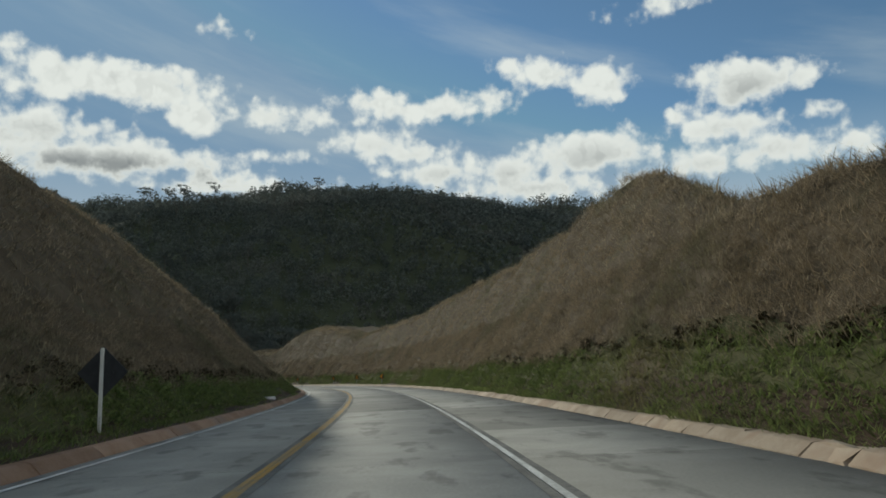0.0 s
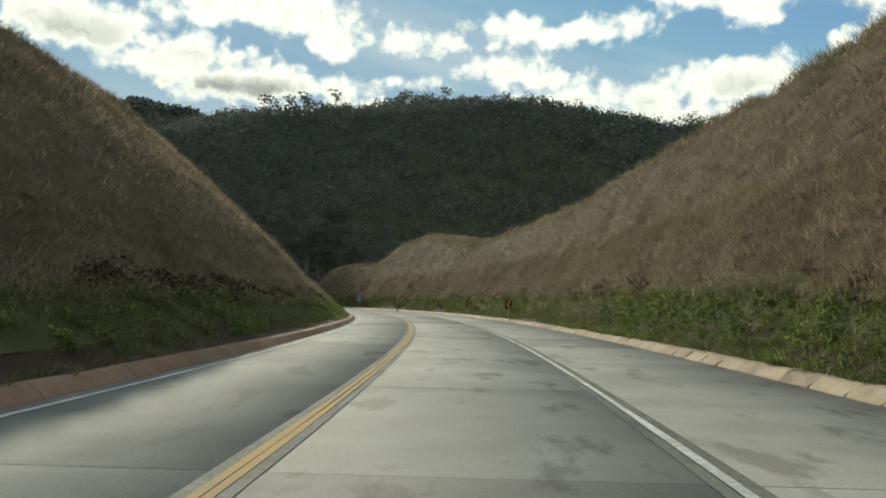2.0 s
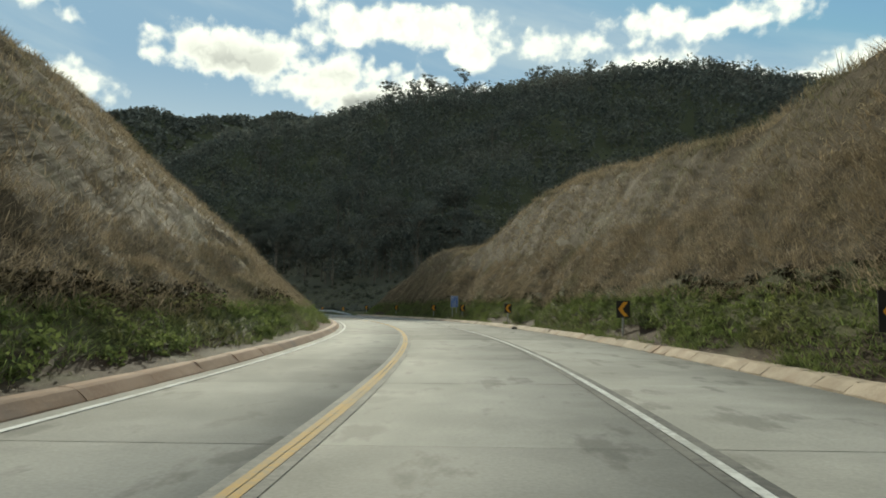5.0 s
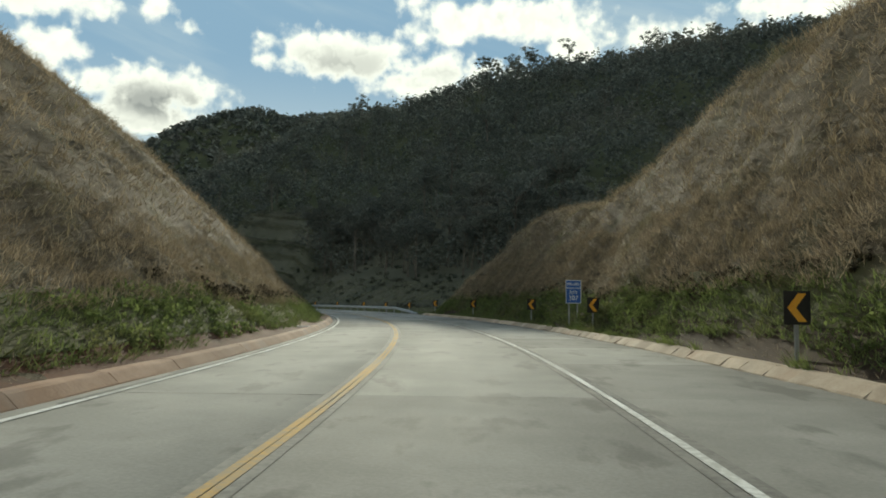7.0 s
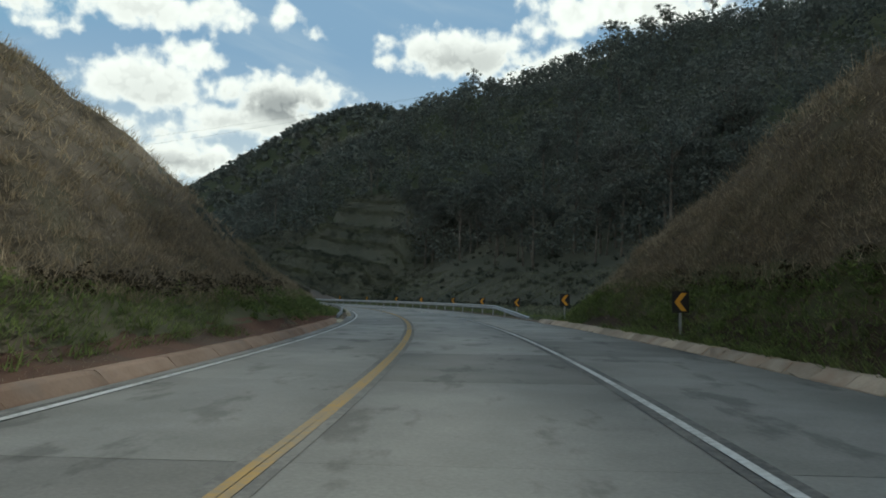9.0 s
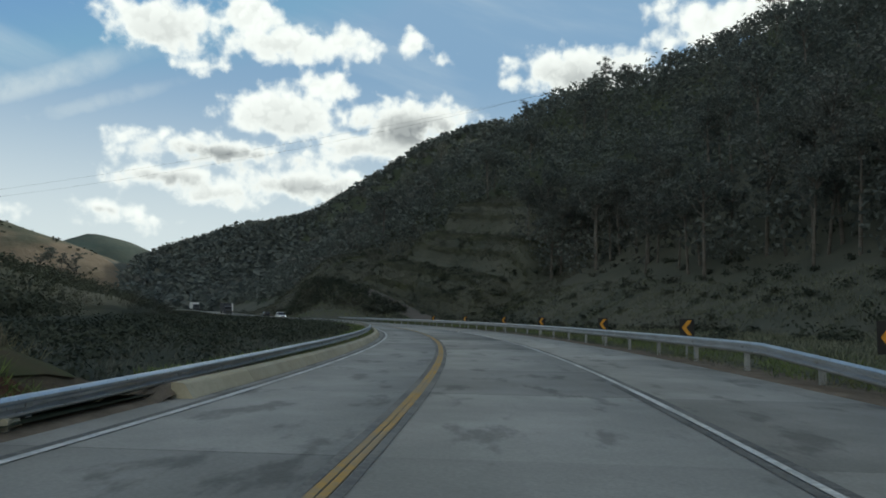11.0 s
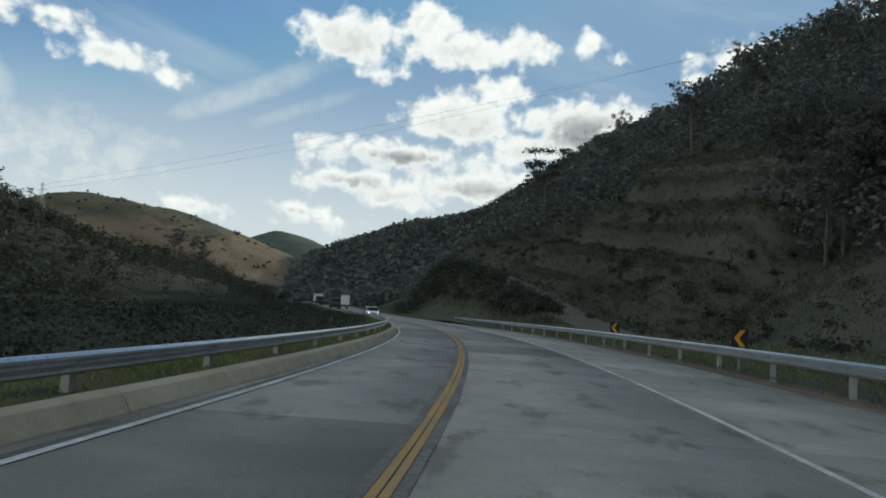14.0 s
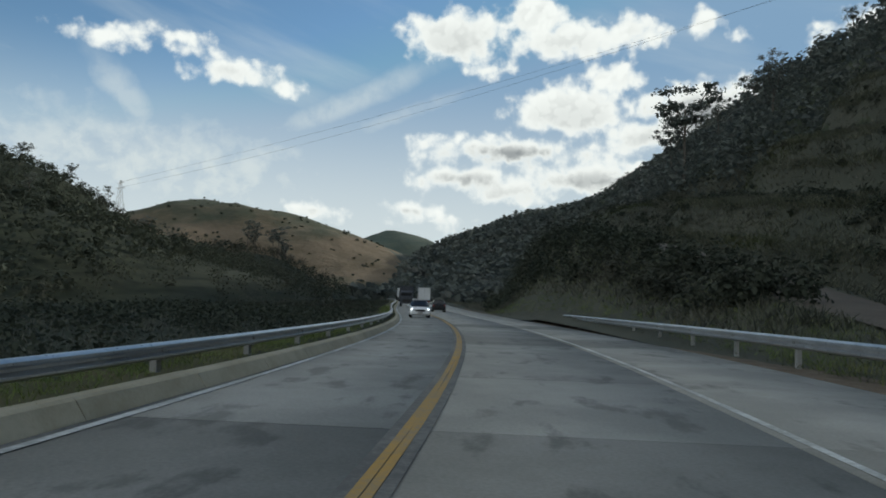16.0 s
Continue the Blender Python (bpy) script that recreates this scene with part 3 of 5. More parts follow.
def bank_left(s, l):
    """Height of the cut on the inside of the bend."""
    m = -l
    z = np.interp(m, [3.9, 4.6, 5.4, 7.9, 11.2, 20, 32, 45], [0.16, 0.28, 0.9, 2.75, 6.5, 14.2, 26, 36])
    c = crest_left(s)
    soft = np.where(z < c - 1.5, z, c - 1.5 + 1.5 * (1 - np.exp(-(np.maximum(z - c + 1.5, 0)) / 1.5)))
    lump = np.clip((m - 4.8) / 2.5, 0, 1) * (0.75 * fbm(s * 0.13 + 40, l * 0.22) + 0.45 * fbm(s * 0.55, l * 0.7 + 7, 3))
    return soft + lump * np.clip(c / 4.0, 0, 1)


# the foot of the wooded mountain: comes in from the east, then follows the road
_bend = np.array([[-71.8, 260.3], [-102.5, 283.0], [-135.6, 301.7], [-170.4, 316.4], [-205.9, 327.2], [-241.2, 335.0], [-280.0, 341.5]])
_bn = np.linspace(0, len(_bend) - 1, 36)
_west = np.stack([np.interp(_bn, np.arange(len(_bend)), _bend[:, k]) for k in (0, 1)], 1)
_west = np.concatenate([_west, _west[-1] + np.arange(6.0, 3600.0, 6.0)[:, None] * np.array([-math.sin(radians(67)), math.cos(radians(67))])])
_knee = np.array([[1900.0, 900.0], [900.0, 640.0], [300.0, 440.0], [60.0, 335.0], list(_west[0])])
_east = np.concatenate([np.linspace(_knee[k], _knee[k + 1], 60, endpoint=False) for k in range(4)])
FOOT = np.concatenate([_east, _west])
_ft = np.gradient(FOOT, axis=0)
_ft /= np.linalg.norm(_ft, axis=1)[:, None]


def up_mountain(x, y):
    """Signed distance from the mountain's foot, positive up the slope."""
    x, y = np.ravel(x), np.ravel(y)
    d = np.empty(len(x))
    for a in range(0, len(x), 4000):
        b = slice(a, a + 4000)
        q = (x[b][:, None] - FOOT[:, 0]) ** 2 + (y[b][:, None] - FOOT[:, 1]) ** 2
        j = np.argmin(q, 1)
        side = (x[b] - FOOT[j, 0]) * _ft[j, 1] - (y[b] - FOOT[j, 1]) * _ft[j, 0]
        d[b] = np.sqrt(q[np.arange(len(j)), j]) * np.where(side > 0, 1, -1)
    return d


def bump_at(x, y, cx, cy, h, a, b, turn=0.0):
    c, s = math.cos(turn), math.sin(turn)
    u, v = (x - cx) * c + (y - cy) * s, -(x - cx) * s + (y - cy) * c
    return h * np.exp(-(u / a) ** 2 - (v / b) ** 2)


def track_l(s):
    return np.interp(s, [335, 347, 359, 378, 401, 423, 455], [18.6, 18.2, 18.2, 18.6, 19.8, 22.5, 25])


def track_z(s):
    return np.interp(s, [335, 347, 359, 378, 390, 401, 423, 455], [-0.6, 0.4, 2.0, 5.6, 7.6, 8.9, 10.6, 11.6])


def benches(s, l, rough=1.0):
    """Three rounded grassy benches that climb along the track and end in blunt noses."""
    wave = 2.2 * fbm(s * 0.03 + 8, l * 0.02, 2)
    z = np.interp(l + wave, [27, 31, 34, 38, 40.5, 47, 49, 52.5, 55, 58.5, 60.5, 64, 66.5, 70, 90], [6, 7.5, 13, 17.4, 18.2, 18.6, 23, 27.2, 28, 28.3, 33, 37.2, 38.2, 39.5, 55])
    z = z - 0.125 * (432 - np.minimum(s, 432))
    end = np.clip((440 - s + 0.5 * wave) / 15, 0, 1) * np.clip((s - 350) / 20, 0, 1)
    return z * end * end * (3 - 2 * end) + rough * 0.5 * fbm(s * 0.2, l * 0.3, 3)


def land(x, y):
    """Height of the ground at world places, with road coordinates s and l, and d up the mountain."""
    x, y = np.ravel(np.asarray(x, float)), np.ravel(np.asarray(y, float))
    s, l = along(x, y)
    d = up_mountain(x, y)
    right = l > 0
    # beside the road
    z = np.where(right, np.interp(l, [7.4, 9.0, 9.5, 14, 30], [-0.2, -0.18, -0.14, -1.0, -1.4]),
                 np.interp(-l, [3.6, 5.0, 9, 14, 22, 40, 60, 120], [0.2, 0.16, -0.4, -1.1, -2.6, -6.0, -7.0, -4.0]))
    z = z + np.where(s < 900, climb(s), 8.0) * np.exp(-(np.maximum(np.abs(l) - 10, 0) / 60) ** 2)
    # the two cuts
    cut = np.clip((232 - s) / 12, 0, 1)
    zr, zl = bank_right(s, np.clip(l, 7.4, 30)), bank_left(s, np.clip(l, -45, -3.9))
    z = np.where((s < 232) & right & (l > 7.4), np.maximum(zr, -1.2) * cut + z * (1 - cut), z)
    cutl = cut * np.clip((105 + l) / 45, 0, 1)
    z = np.where((s < 232) & ~right & (l < -3.9), np.maximum(zl, -2) * cutl + z * (1 - cutl), z)
    # the mountain
    t = np.interp(x, [-1500, -1000, -620, -330], [0.12, 0.5, 0.8, 1.0])
    m = np.interp(d, [-45, -8, 0, 20, 40, 60, 100, 180, 240, 300, 430, 600, 900, 2500],
                  [0, 0.4, 2, 13, 33, 48, 79, 121, 139, 157, 184, 188, 90, 20]) * t
    m = m * (1 + np.clip(d / 60, 0, 1) * 0.17 * fbm(x * 0.011 + 3, y * 0.011, 4)) + np.clip(d / 25, 0, 1) * 5.0 * fbm(x * 0.03, y * 0.03, 3)
    low = np.clip((np.abs(l) - 9) / 26, 0, 1)
    low = np.where((s > 380) & (s < 900), low * low * (3 - 2 * low), 1.0)
    z = z + m * np.where(right, 1.0, low)
    # a grassy spur between the road and the track
    z = z + np.where(right, 12.5 * np.exp(-((s - 462) / 46) ** 2 - ((l - 37) / 14) ** 2) * np.clip((l - 9) / 12, 0, 1), 0)
    z = np.where(right & (s > 340) & (s < 446) & (l > 26) & (l < 92), np.maximum(z, benches(s, l)), z)
    # the dirt track is cut and filled into the slope
    w = np.clip(1 - (np.abs(l - track_l(s)) - 3.4) / 9.0, 0, 1) * np.clip((s - 332) / 10, 0, 1) * np.clip((448 - s) / 14, 0, 1) * right
    w = w * w * (3 - 2 * w)
    z = z * (1 - w) + track_z(s) * w
    # a dark wooded knoll close to the road farther on
    z = z + np.clip((-l - 7) / 9, 0, 1) * (bump_at(x, y, -428, 306, 14, 60, 26, -0.1) + bump_at(x, y, -404, 284, 5, 40, 30))
    # hills beyond the valley on the inside of the bend
    z = z + low * (bump_at(x, y, -372, 222, 19, 95, 50, 0.75))
    z = z + low * bump_at(x, y, -290, 232, 17, 50, 42)
    z = z + low * (bump_at(x, y, -520, 185, 65, 110, 78, 0.35) + bump_at(x, y, -463, 240, 8, 45, 40))
    z = z + bump_at(x, y, -2, 560, 7, 62, 90) - bump_at(x, y, -70, 467, 11, 42, 60) - bump_at(x, y, 112, 632, 13, 45, 60)
    z = z + bump_at(x, y, -1450, 310, 156, 360, 260, 0.25) + bump_at(x, y, -1350, 620, 48, 300, 170, 0.4)
    z = z + bump_at(x, y, -2500, 960, 203, 560, 420, 0.3) + bump_at(x, y, -3300, 1300, 210, 700, 500, 0.3)
    z = z + np.clip((-850 - x) / 200, 0, 1) * np.clip(-d / 80, 0, 1) * 30 * fbm(x * 0.006 + 5, y * 0.006, 3)
    # the high wooded ridge far behind
    bear, reach = np.degrees(np.arctan2(-(x + 40), y - 180)), np.hypot(x + 40, y - 180)
    top = np.interp(bear, [-40, 0, 25, 32, 42, 48, 53, 56, 62, 68, 74, 82], [120, 200, 375, 418, 402, 338, 254, 208, 166, 90, 30, 0])
    z = np.maximum(z, top * (1 + 0.1 * fbm(bear * 0.16, reach * 0.002)) * np.exp(-((reach - 1500) / np.where(reach < 1500, 380, 600)) ** 2))
    z = z + np.clip((np.hypot(x + 150, y - 250) - 500) / 900, 0, 1) * 22 * fbm(x * 0.004, y * 0.004, 4)
    return z, s, l, d


def land_z(x, y):
    return land(x, y)[0]


# ---- ground: one sheet out to the horizon ----
_u = np.linspace(-1, 1, 280)
_g = np.sinh(_u * 5.3) / math.sinh(5.3) * 4300
gx, gy = np.meshgrid(_g - 190, _g + 290, indexing="ij")
gz, gs, gl, gd = land(gx, gy)
near = np.clip((9.0 - np.abs(gl - 2.0)) / 3.0, 0, 1) * (gs > -55) * (gs < 1380)
covered = ((gs > 205) & (gs < 896) & (gl > -26) & (gl < 69)) | ((gs < 232) & (gl > -46) & (gl < 32))
gz = gz - 1.2 * near - 1.0 * covered - 3.9 * ((gs < 226) & (gl > -46) & (gl < 32))
ground = sheet("ground", np.stack([gx, gy, gz.reshape(gx.shape)], -1), M_MEADOW)
for mt in (M_FOREST_FLOOR, M_HILL, M_FARHILL, M_BANK, M_THICKET):
    ground.data.materials.append(mt)
_r = lambda a: a.reshape(gx.shape)[:-1, :-1].ravel()
gi = np.zeros(len(_r(gs)), np.int32)
gi[(_r(gd) > 12)] = 1
gn = fbm(_r(gx) * 0.012, _r(gy) * 0.012, 5) + 0.5 * (rng.random(len(gi)) - 0.5)
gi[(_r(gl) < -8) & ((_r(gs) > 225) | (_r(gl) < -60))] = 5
gi[(_r(gx) < -820 + 260 * gn) & (_r(gd) < -110 + 60 * gn)] = 2
gi[(_r(gx) < -2000 + 300 * gn)] = 3
gi[(np.hypot(_r(gx) + 40, _r(gy) - 180) < 2600) & (_r(gd) > 250)] = 1
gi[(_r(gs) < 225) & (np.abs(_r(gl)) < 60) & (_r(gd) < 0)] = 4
ground.data.polygons.foreach_set("material_index", gi)
tagged(ground, "rolling valley ground of scrub, pasture and forest floor", "ground", kind="structure")


def strip(name, s0, s1, ds, columns, height, mat):
    """A sheet beside the road over given distances across."""
    ss = np.arange(s0, s1 + ds / 2, ds)
    sg, lg = np.meshgrid(ss, np.asarray(columns, float), indexing="ij")
    p = at(sg, lg)
    p[..., 2] = height(sg, lg, p)
    return sheet(name, p, mat)


lr = np.concatenate([[7.84, 8.0, 8.2, 8.45], np.arange(8.8, 16, 0.45), np.arange(16, 32, 1.2)])
ll = -np.concatenate([[3.92, 4.2, 4.6, 5.0], np.arange(5.4, 22, 0.5), np.arange(22, 46, 1.6)])
bank_r = tagged(strip("cut_slope_right", -50, 224, 0.8, lr, lambda s, l, p: bank_right(s, l), M_BANK),
                "steep road cutting covered in dry brown grass", "bank", kind="structure")
bank_l = tagged(strip("cut_slope_left", -50, 230, 0.8, ll, lambda s, l, p: bank_left(s, l), M_BANK),
                "steep road cutting of dry grass on the inside of the bend", "bank", kind="structure")
soil_r = strip("soil_right", -50, 222, 1.0, [7.84, 8.0, 8.2, 8.45, 8.7], lambda s, l, p: bank_right(s, l) + 0.02, M_BROWN)
tagged(soil_r, "bare brown soil strip behind the kerb", "soil", kind="structure")
soil_n = strip("soil_left", -50, 140, 1.0, [-3.9, -4.2, -4.6, -5.0], lambda s, l, p: bank_left(s, l) + 0.02 + 0.05 * fbm(s, l * 2, 2), M_BROWN)
tagged(soil_n, "dark brown soil strip behind the kerb", "soil", kind="structure")
soil_l = strip("soil_left", 140, 226, 1.0, [-3.9, -4.2, -4.6, -5.0], lambda s, l, p: bank_left(s, l) + 0.02 + 0.05 * fbm(s, l * 2, 2), M_SOIL)
tagged(soil_l, "bare red soil strip behind the kerb", "soil", kind="structure")
verge_r = strip("verge_right", -50, 221, 0.8, [8.6, 8.8, 9.0, 9.25, 9.5], lambda s, l, p: bank_right(s, l) + 0.03, M_VERGE)
tagged(verge_r, "weedy green verge at the foot of the cutting", "verge", kind="structure")
verge_l = strip("verge_left", -50, 228, 0.8, [-4.8, -5.2, -5.7, -6.2], lambda s, l, p: bank_left(s, l) + 0.03, M_VERGE)
tagged(verge_l, "weedy green verge under the inner cutting", "verge", kind="structure")
side_r = strip("roadside_right", 219, 900, 2.0, np.concatenate([[7.3, 8.2, 9.5], np.arange(11, 72, 1.6)]),
               lambda s, l, p: land_z(p[..., 0], p[..., 1]).reshape(s.shape) - np.interp(l, [9.2, 11.0], [0.08, 0.0]), M_MEADOW)
tagged(side_r, "grassy roadside and spur below the wooded slope", "roadside", kind="structure")
# the floor colour here carries painted shade between the bushes
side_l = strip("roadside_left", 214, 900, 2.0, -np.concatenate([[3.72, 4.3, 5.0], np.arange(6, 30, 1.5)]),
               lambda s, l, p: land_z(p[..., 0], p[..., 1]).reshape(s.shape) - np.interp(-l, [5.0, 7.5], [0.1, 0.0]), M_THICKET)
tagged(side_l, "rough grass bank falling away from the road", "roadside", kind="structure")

# gravelly shoulder edge under the rails
edge_r = strip("gravel_edge_right", 219, 560, 1.0, [7.4, 7.47, 7.9, 8.5, 9.2], lambda s, l, p: p[..., 2] + np.interp(l, [7.4, 7.47, 7.9, 9.2], [-0.045, 0.002, 0.0, -0.05]) + 0.03 * np.clip(l - 7.5, 0, 1) * fbm(s, l * 2, 3), M_GRAVEL)
tagged(edge_r, "gravel and soil edge under the guard rail", "gravel", kind="structure")

# soil and rubble where the inner cut ends
edge_z = lambda s, l, p: (p[..., 2] + 0.1 * np.clip(-l - 3.6, 0, 1) * fbm(s * 1.3, l * 2, 3)
                          + np.where(s > 228, np.interp(-l, [3.5, 3.62, 3.9, 5.0, 5.7], [0.1, 0.2, 0.185, 0.15, 0.0]),
                                     np.interp(-l, [3.5, 3.62, 3.9, 5.0, 5.7], [0.0, 0.012, 0.06, 0.12, -0.1])))
edge_l = strip("soil_edge_left", 213, 232.2, 0.8, [-3.5, -3.62, -3.9, -4.4, -5.0, -5.7], edge_z, M_GRAVEL)
tagged(edge_l, "dark soil and rubble at the end of the guard rail", "soil", kind="structure")
verge_v = strip("verge_left", 232.2, 545, 0.8, [-3.5, -3.62, -3.9, -4.4, -5.0, -5.7], edge_z, M_VERGE)
tagged(verge_v, "narrow green verge between the kerb and the guard rail", "verge", kind="structure")

# dirt track that climbs the spur
ts = np.linspace(334, 440, 54)
tp = at(ts[:, None], track_l(ts)[:, None] + np.linspace(-2.6, 2.6, 7)[None, :])
tp[..., 2] = track_z(ts)[:, None] + 0.12 + 0.08 * fbm(ts[:, None] * 0.5, np.arange(7)[None, :] * 0.8, 3)
track = tagged(sheet("dirt_track", tp, M_DIRT), "pale dirt track climbing beside the highway", "track", kind="structure")

# ---- the carriageway: concrete slabs ----
road = strip("road", -55, 900, 1.0, [-3.62, 0.0, 3.85, EDGE_R + 0.05], lambda s, l, p: p[..., 2] - 0.05, M_JOINT)
tagged(road, "pale concrete highway with two lanes and a paved shoulder", "road", kind="structure")


def slab(s0, s1, l0, l1, lift):
    """One concrete slab with chamfered edges, of which only the top and rim show."""
    n = max(2, int((s1 - s0) / 1.4) + 1)
    ss = np.linspace(s0, s1, n)
    cols = [(l0, -0.04), (l0 + 0.012, lift), (l1 - 0.012, lift), (l1, -0.04)]
    g = np.stack([at(ss, l, z) for l, z in cols], 1)
    c = len(cols)
    i = np.arange(n * c).reshape(n, c)
    f = np.stack([i[:-1, :-1], i[:-1, 1:], i[1:, 1:], i[1:, :-1]], -1).reshape(-1, 4)
    me = mesh_from("slab", g.reshape(-1, 3), f, M_ROAD)
    uv = me.uv_layers.new(name="UVMap")
    co = np.stack([np.repeat(ss, c) * 0.55, np.tile([a for a, _ in cols], n) * 1.25], 1)
    uv.data.foreach_set("uv", co[f.ravel()].astype(np.float32).ravel())
    return me


# ---- kerb stones ----
def kerb(s0, s1, section, mat, crumble=0.0):
    n = 3
    ss = np.linspace(s0, s1, n)
    ring = np.stack([at(ss, l, z) for l, z in section], 1)
    if crumble:
        ring = ring + rng.normal(size=ring.shape) * crumble * np.array([1, 1, 0.6])
    return solid("kerb_stone", ring, mat)


# ---- painted lines ----
def stripe(name, s0, s1, centre, width, mat, lift=0.004, ds=1.5, wobble=0.0):
    ss = np.arange(s0, s1 + ds / 2, ds)
    c = centre(ss) if callable(centre) else np.full(len(ss), centre)
    w = width * (1 + wobble * fbm(ss * 0.35, ss * 0.11 + 4))
    g = np.stack([at(ss, c - w / 2, lift), at(ss, c + w / 2, lift)], 1)
    return sheet(name, g, mat, False)


for nm, s0, s1, cen, wid, mt, lift, lab in (
        ("yellow_line", -50, 620, -0.047, 0.084, M_YELLOW, 0.012, "worn yellow centre line"),
        ("yellow_line", -50, 620, 0.047, 0.084, M_YELLOW, 0.012, "worn yellow centre line"),
        ("black_border", -50, 420, -0.148, 0.11, M_FADED, 0.008, "black contrast band beside the yellow line"),
        ("black_border", -50, 420, 0.148, 0.11, M_FADED, 0.008, "black contrast band beside the yellow line"),
        ("white_line", -50, 620, LINE_R, 0.105, M_WHITE, 0.012, "white edge line of the lane"),
        ("black_border", -50, 232, lambda s: LINE_R(s) - 0.125, 0.12, M_BLACK, 0.008, "black contrast band beside the white line"),
        ("black_border", -50, 260, lambda s: LINE_R(s) + 0.125, 0.12, M_BLACK, 0.008, "black contrast band beside the white line"),
        ("white_line", -50, 620, LINE_L, 0.115, M_WHITE, 0.012, "white edge line of the oncoming lane"),
        ("black_border", 150, 340, lambda s: LINE_L(s) - 0.13, 0.12, M_BLACK, 0.008, "dark seam beside the white line")):
    tagged(stripe(nm, s0, s1, cen, wid, mt, lift, wobble=0.25), lab, "road line", kind="structure")


# ---- signs ----
def board(name, outline, thick, mat, y=0.0):
    """A flat plate in the xz plane, facing -y, with real thickness."""
    bm = bmesh.new()
    f = bm.faces.new([bm.verts.new((x, y, z)) for x, z in outline])
    r = bmesh.ops.extrude_face_region(bm, geom=[f])
    bmesh.ops.translate(bm, verts=[v for v in r["geom"] if isinstance(v, bmesh.types.BMVert)], vec=(0, thick, 0))
    bmesh.ops.recalc_face_normals(bm, faces=bm.faces)
    return from_bm(name, bm, mat)


def chevron_sign():
    e = empty("chevron_sign")
    w, h, z = 0.27, 0.32, 1.02
    part("board", board("board", [(-w, z), (w, z), (w, z + 2 * h), (-w, z + 2 * h)], 0.012, M_SIGNBLACK), e, "black sign board")
    c = z + h
    part("chevron", board("chevron", [(0.19, c + 0.27), (0.02, c + 0.27), (-0.2, c), (0.02, c - 0.27), (0.19, c - 0.27), (-0.03, c)], 0.006, M_ORANGE, -0.007), e, "amber chevron")
    part("post", box("post", (0.07, 0.06, z + 2 * h - 0.05), (0, 0.045, (z + 2 * h - 0.05) / 2), M_POST, 0.006), e)
    part("bracket", box("bracket", (0.4, 0.02, 0.035), (0, 0.022, c + 0.15), M_POST), e)
    part("bracket", box("bracket", (0.4, 0.02, 0.035), (0, 0.022, c - 0.15), M_POST), e)
    return tagged(e, "black chevron board with an amber arrow on a steel post", "road sign", "chevron signs along the bend")


def stand(s, l, z, turn=0.0):
    """A pose beside the road, facing oncoming drivers of this lane."""
    p = at(s, l)
    return Matrix.Translation((p[0], p[1], z)) @ Matrix.Rotation(heading(s) + turn, 4, "Z")


CHEVRONS = [(100, 8.2), (116.3, 8.15), (132, 8.2), (154.6, 8.1), (171, 8.3), (182.4, 8.15), (200.5, 8.2), (216.3, 8.2), (231.5, 8.9),
            (243.5, 8.9), (255.6, 8.9), (270.8, 8.9), (284, 8.9), (300.8, 8.9), (317.3, 9.0)]
first = None
for s, l in CHEVRONS:
    z = -0.06 if s < 219 else -0.3
    m = stand(s, l, z, 0.12)
    if first is None:
        first = chevron_sign()
        first.matrix_world = m
    else:
        copy_thing(first, m)


def text_mesh(name, body, size, mat, x, z, y):
    c = bpy.data.curves.new(name, "FONT")
    c.body, c.size, c.align_x, c.align_y, c.extrude = body, size, "CENTER", "CENTER", 0.002
    tmp = bpy.data.objects.new(name, c)
    scene.collection.objects.link(tmp)
    me = bpy.data.meshes.new_from_object(tmp.evaluated_get(bpy.context.evaluated_depsgraph_get()))
    bpy.data.objects.remove(tmp)
    me.transform(Matrix.Translation((x, y, z)) @ Matrix.Rotation(radians(90), 4, "X"))
    me.materials.clear()
    me.materials.append(mat)
    return me


def km_sign(m):
    e = empty("kilometre_sign")
    w, z0, z1 = 0.37, 1.15, 2.25
    part("board", board("board", [(-w, z0), (w, z0), (w, z1), (-w, z1)], 0.015, M_BLUE), e, "blue sign board")
    for nm, o in (("border", [(-w, z0), (w, z0), (w, z0 + 0.025), (-w, z0 + 0.025)]), ("border", [(-w, z1 - 0.025), (w, z1 - 0.025), (w, z1), (-w, z1)]),
                  ("border", [(-w, z0 + 0.025), (-w + 0.025, z0 + 0.025), (-w + 0.025, z1 - 0.025), (-w, z1 - 0.025)]),
                  ("border", [(w - 0.025, z0 + 0.025), (w, z0 + 0.025), (w, z1 - 0.025), (w - 0.025, z1 - 0.025)]),
                  ("border", [(-w + 0.025, z1 - 0.39), (w - 0.025, z1 - 0.39), (w - 0.025, z1 - 0.365), (-w + 0.025, z1 - 0.365)])):
        part(nm, board(nm, o, 0.004, M_SIGNWHITE, -0.005), e, "white border")
    part("lettering", text_mesh("lettering", "BR-381", 0.2, M_SIGNWHITE, 0, z1 - 0.195, -0.004), e, "white lettering")
    part("lettering", text_mesh("lettering", "km", 0.31, M_SIGNWHITE, 0, z1 - 0.56, -0.004), e, "white lettering")
    part("lettering", text_mesh("lettering", "307", 0.31, M_SIGNWHITE, 0, z1 - 0.86, -0.004), e, "white lettering")
    for x in (-0.2, 0.2):
        part("post", box("post", (0.06, 0.06, z1 - 0.05), (x, 0.05, (z1 - 0.05) / 2), M_POST, 0.006), e)
    e.matrix_world = m
    return tagged(e, "blue kilometre marker sign with white lettering on posts", "road sign")


km_sign(stand(174.4, 8.35, 0.2))


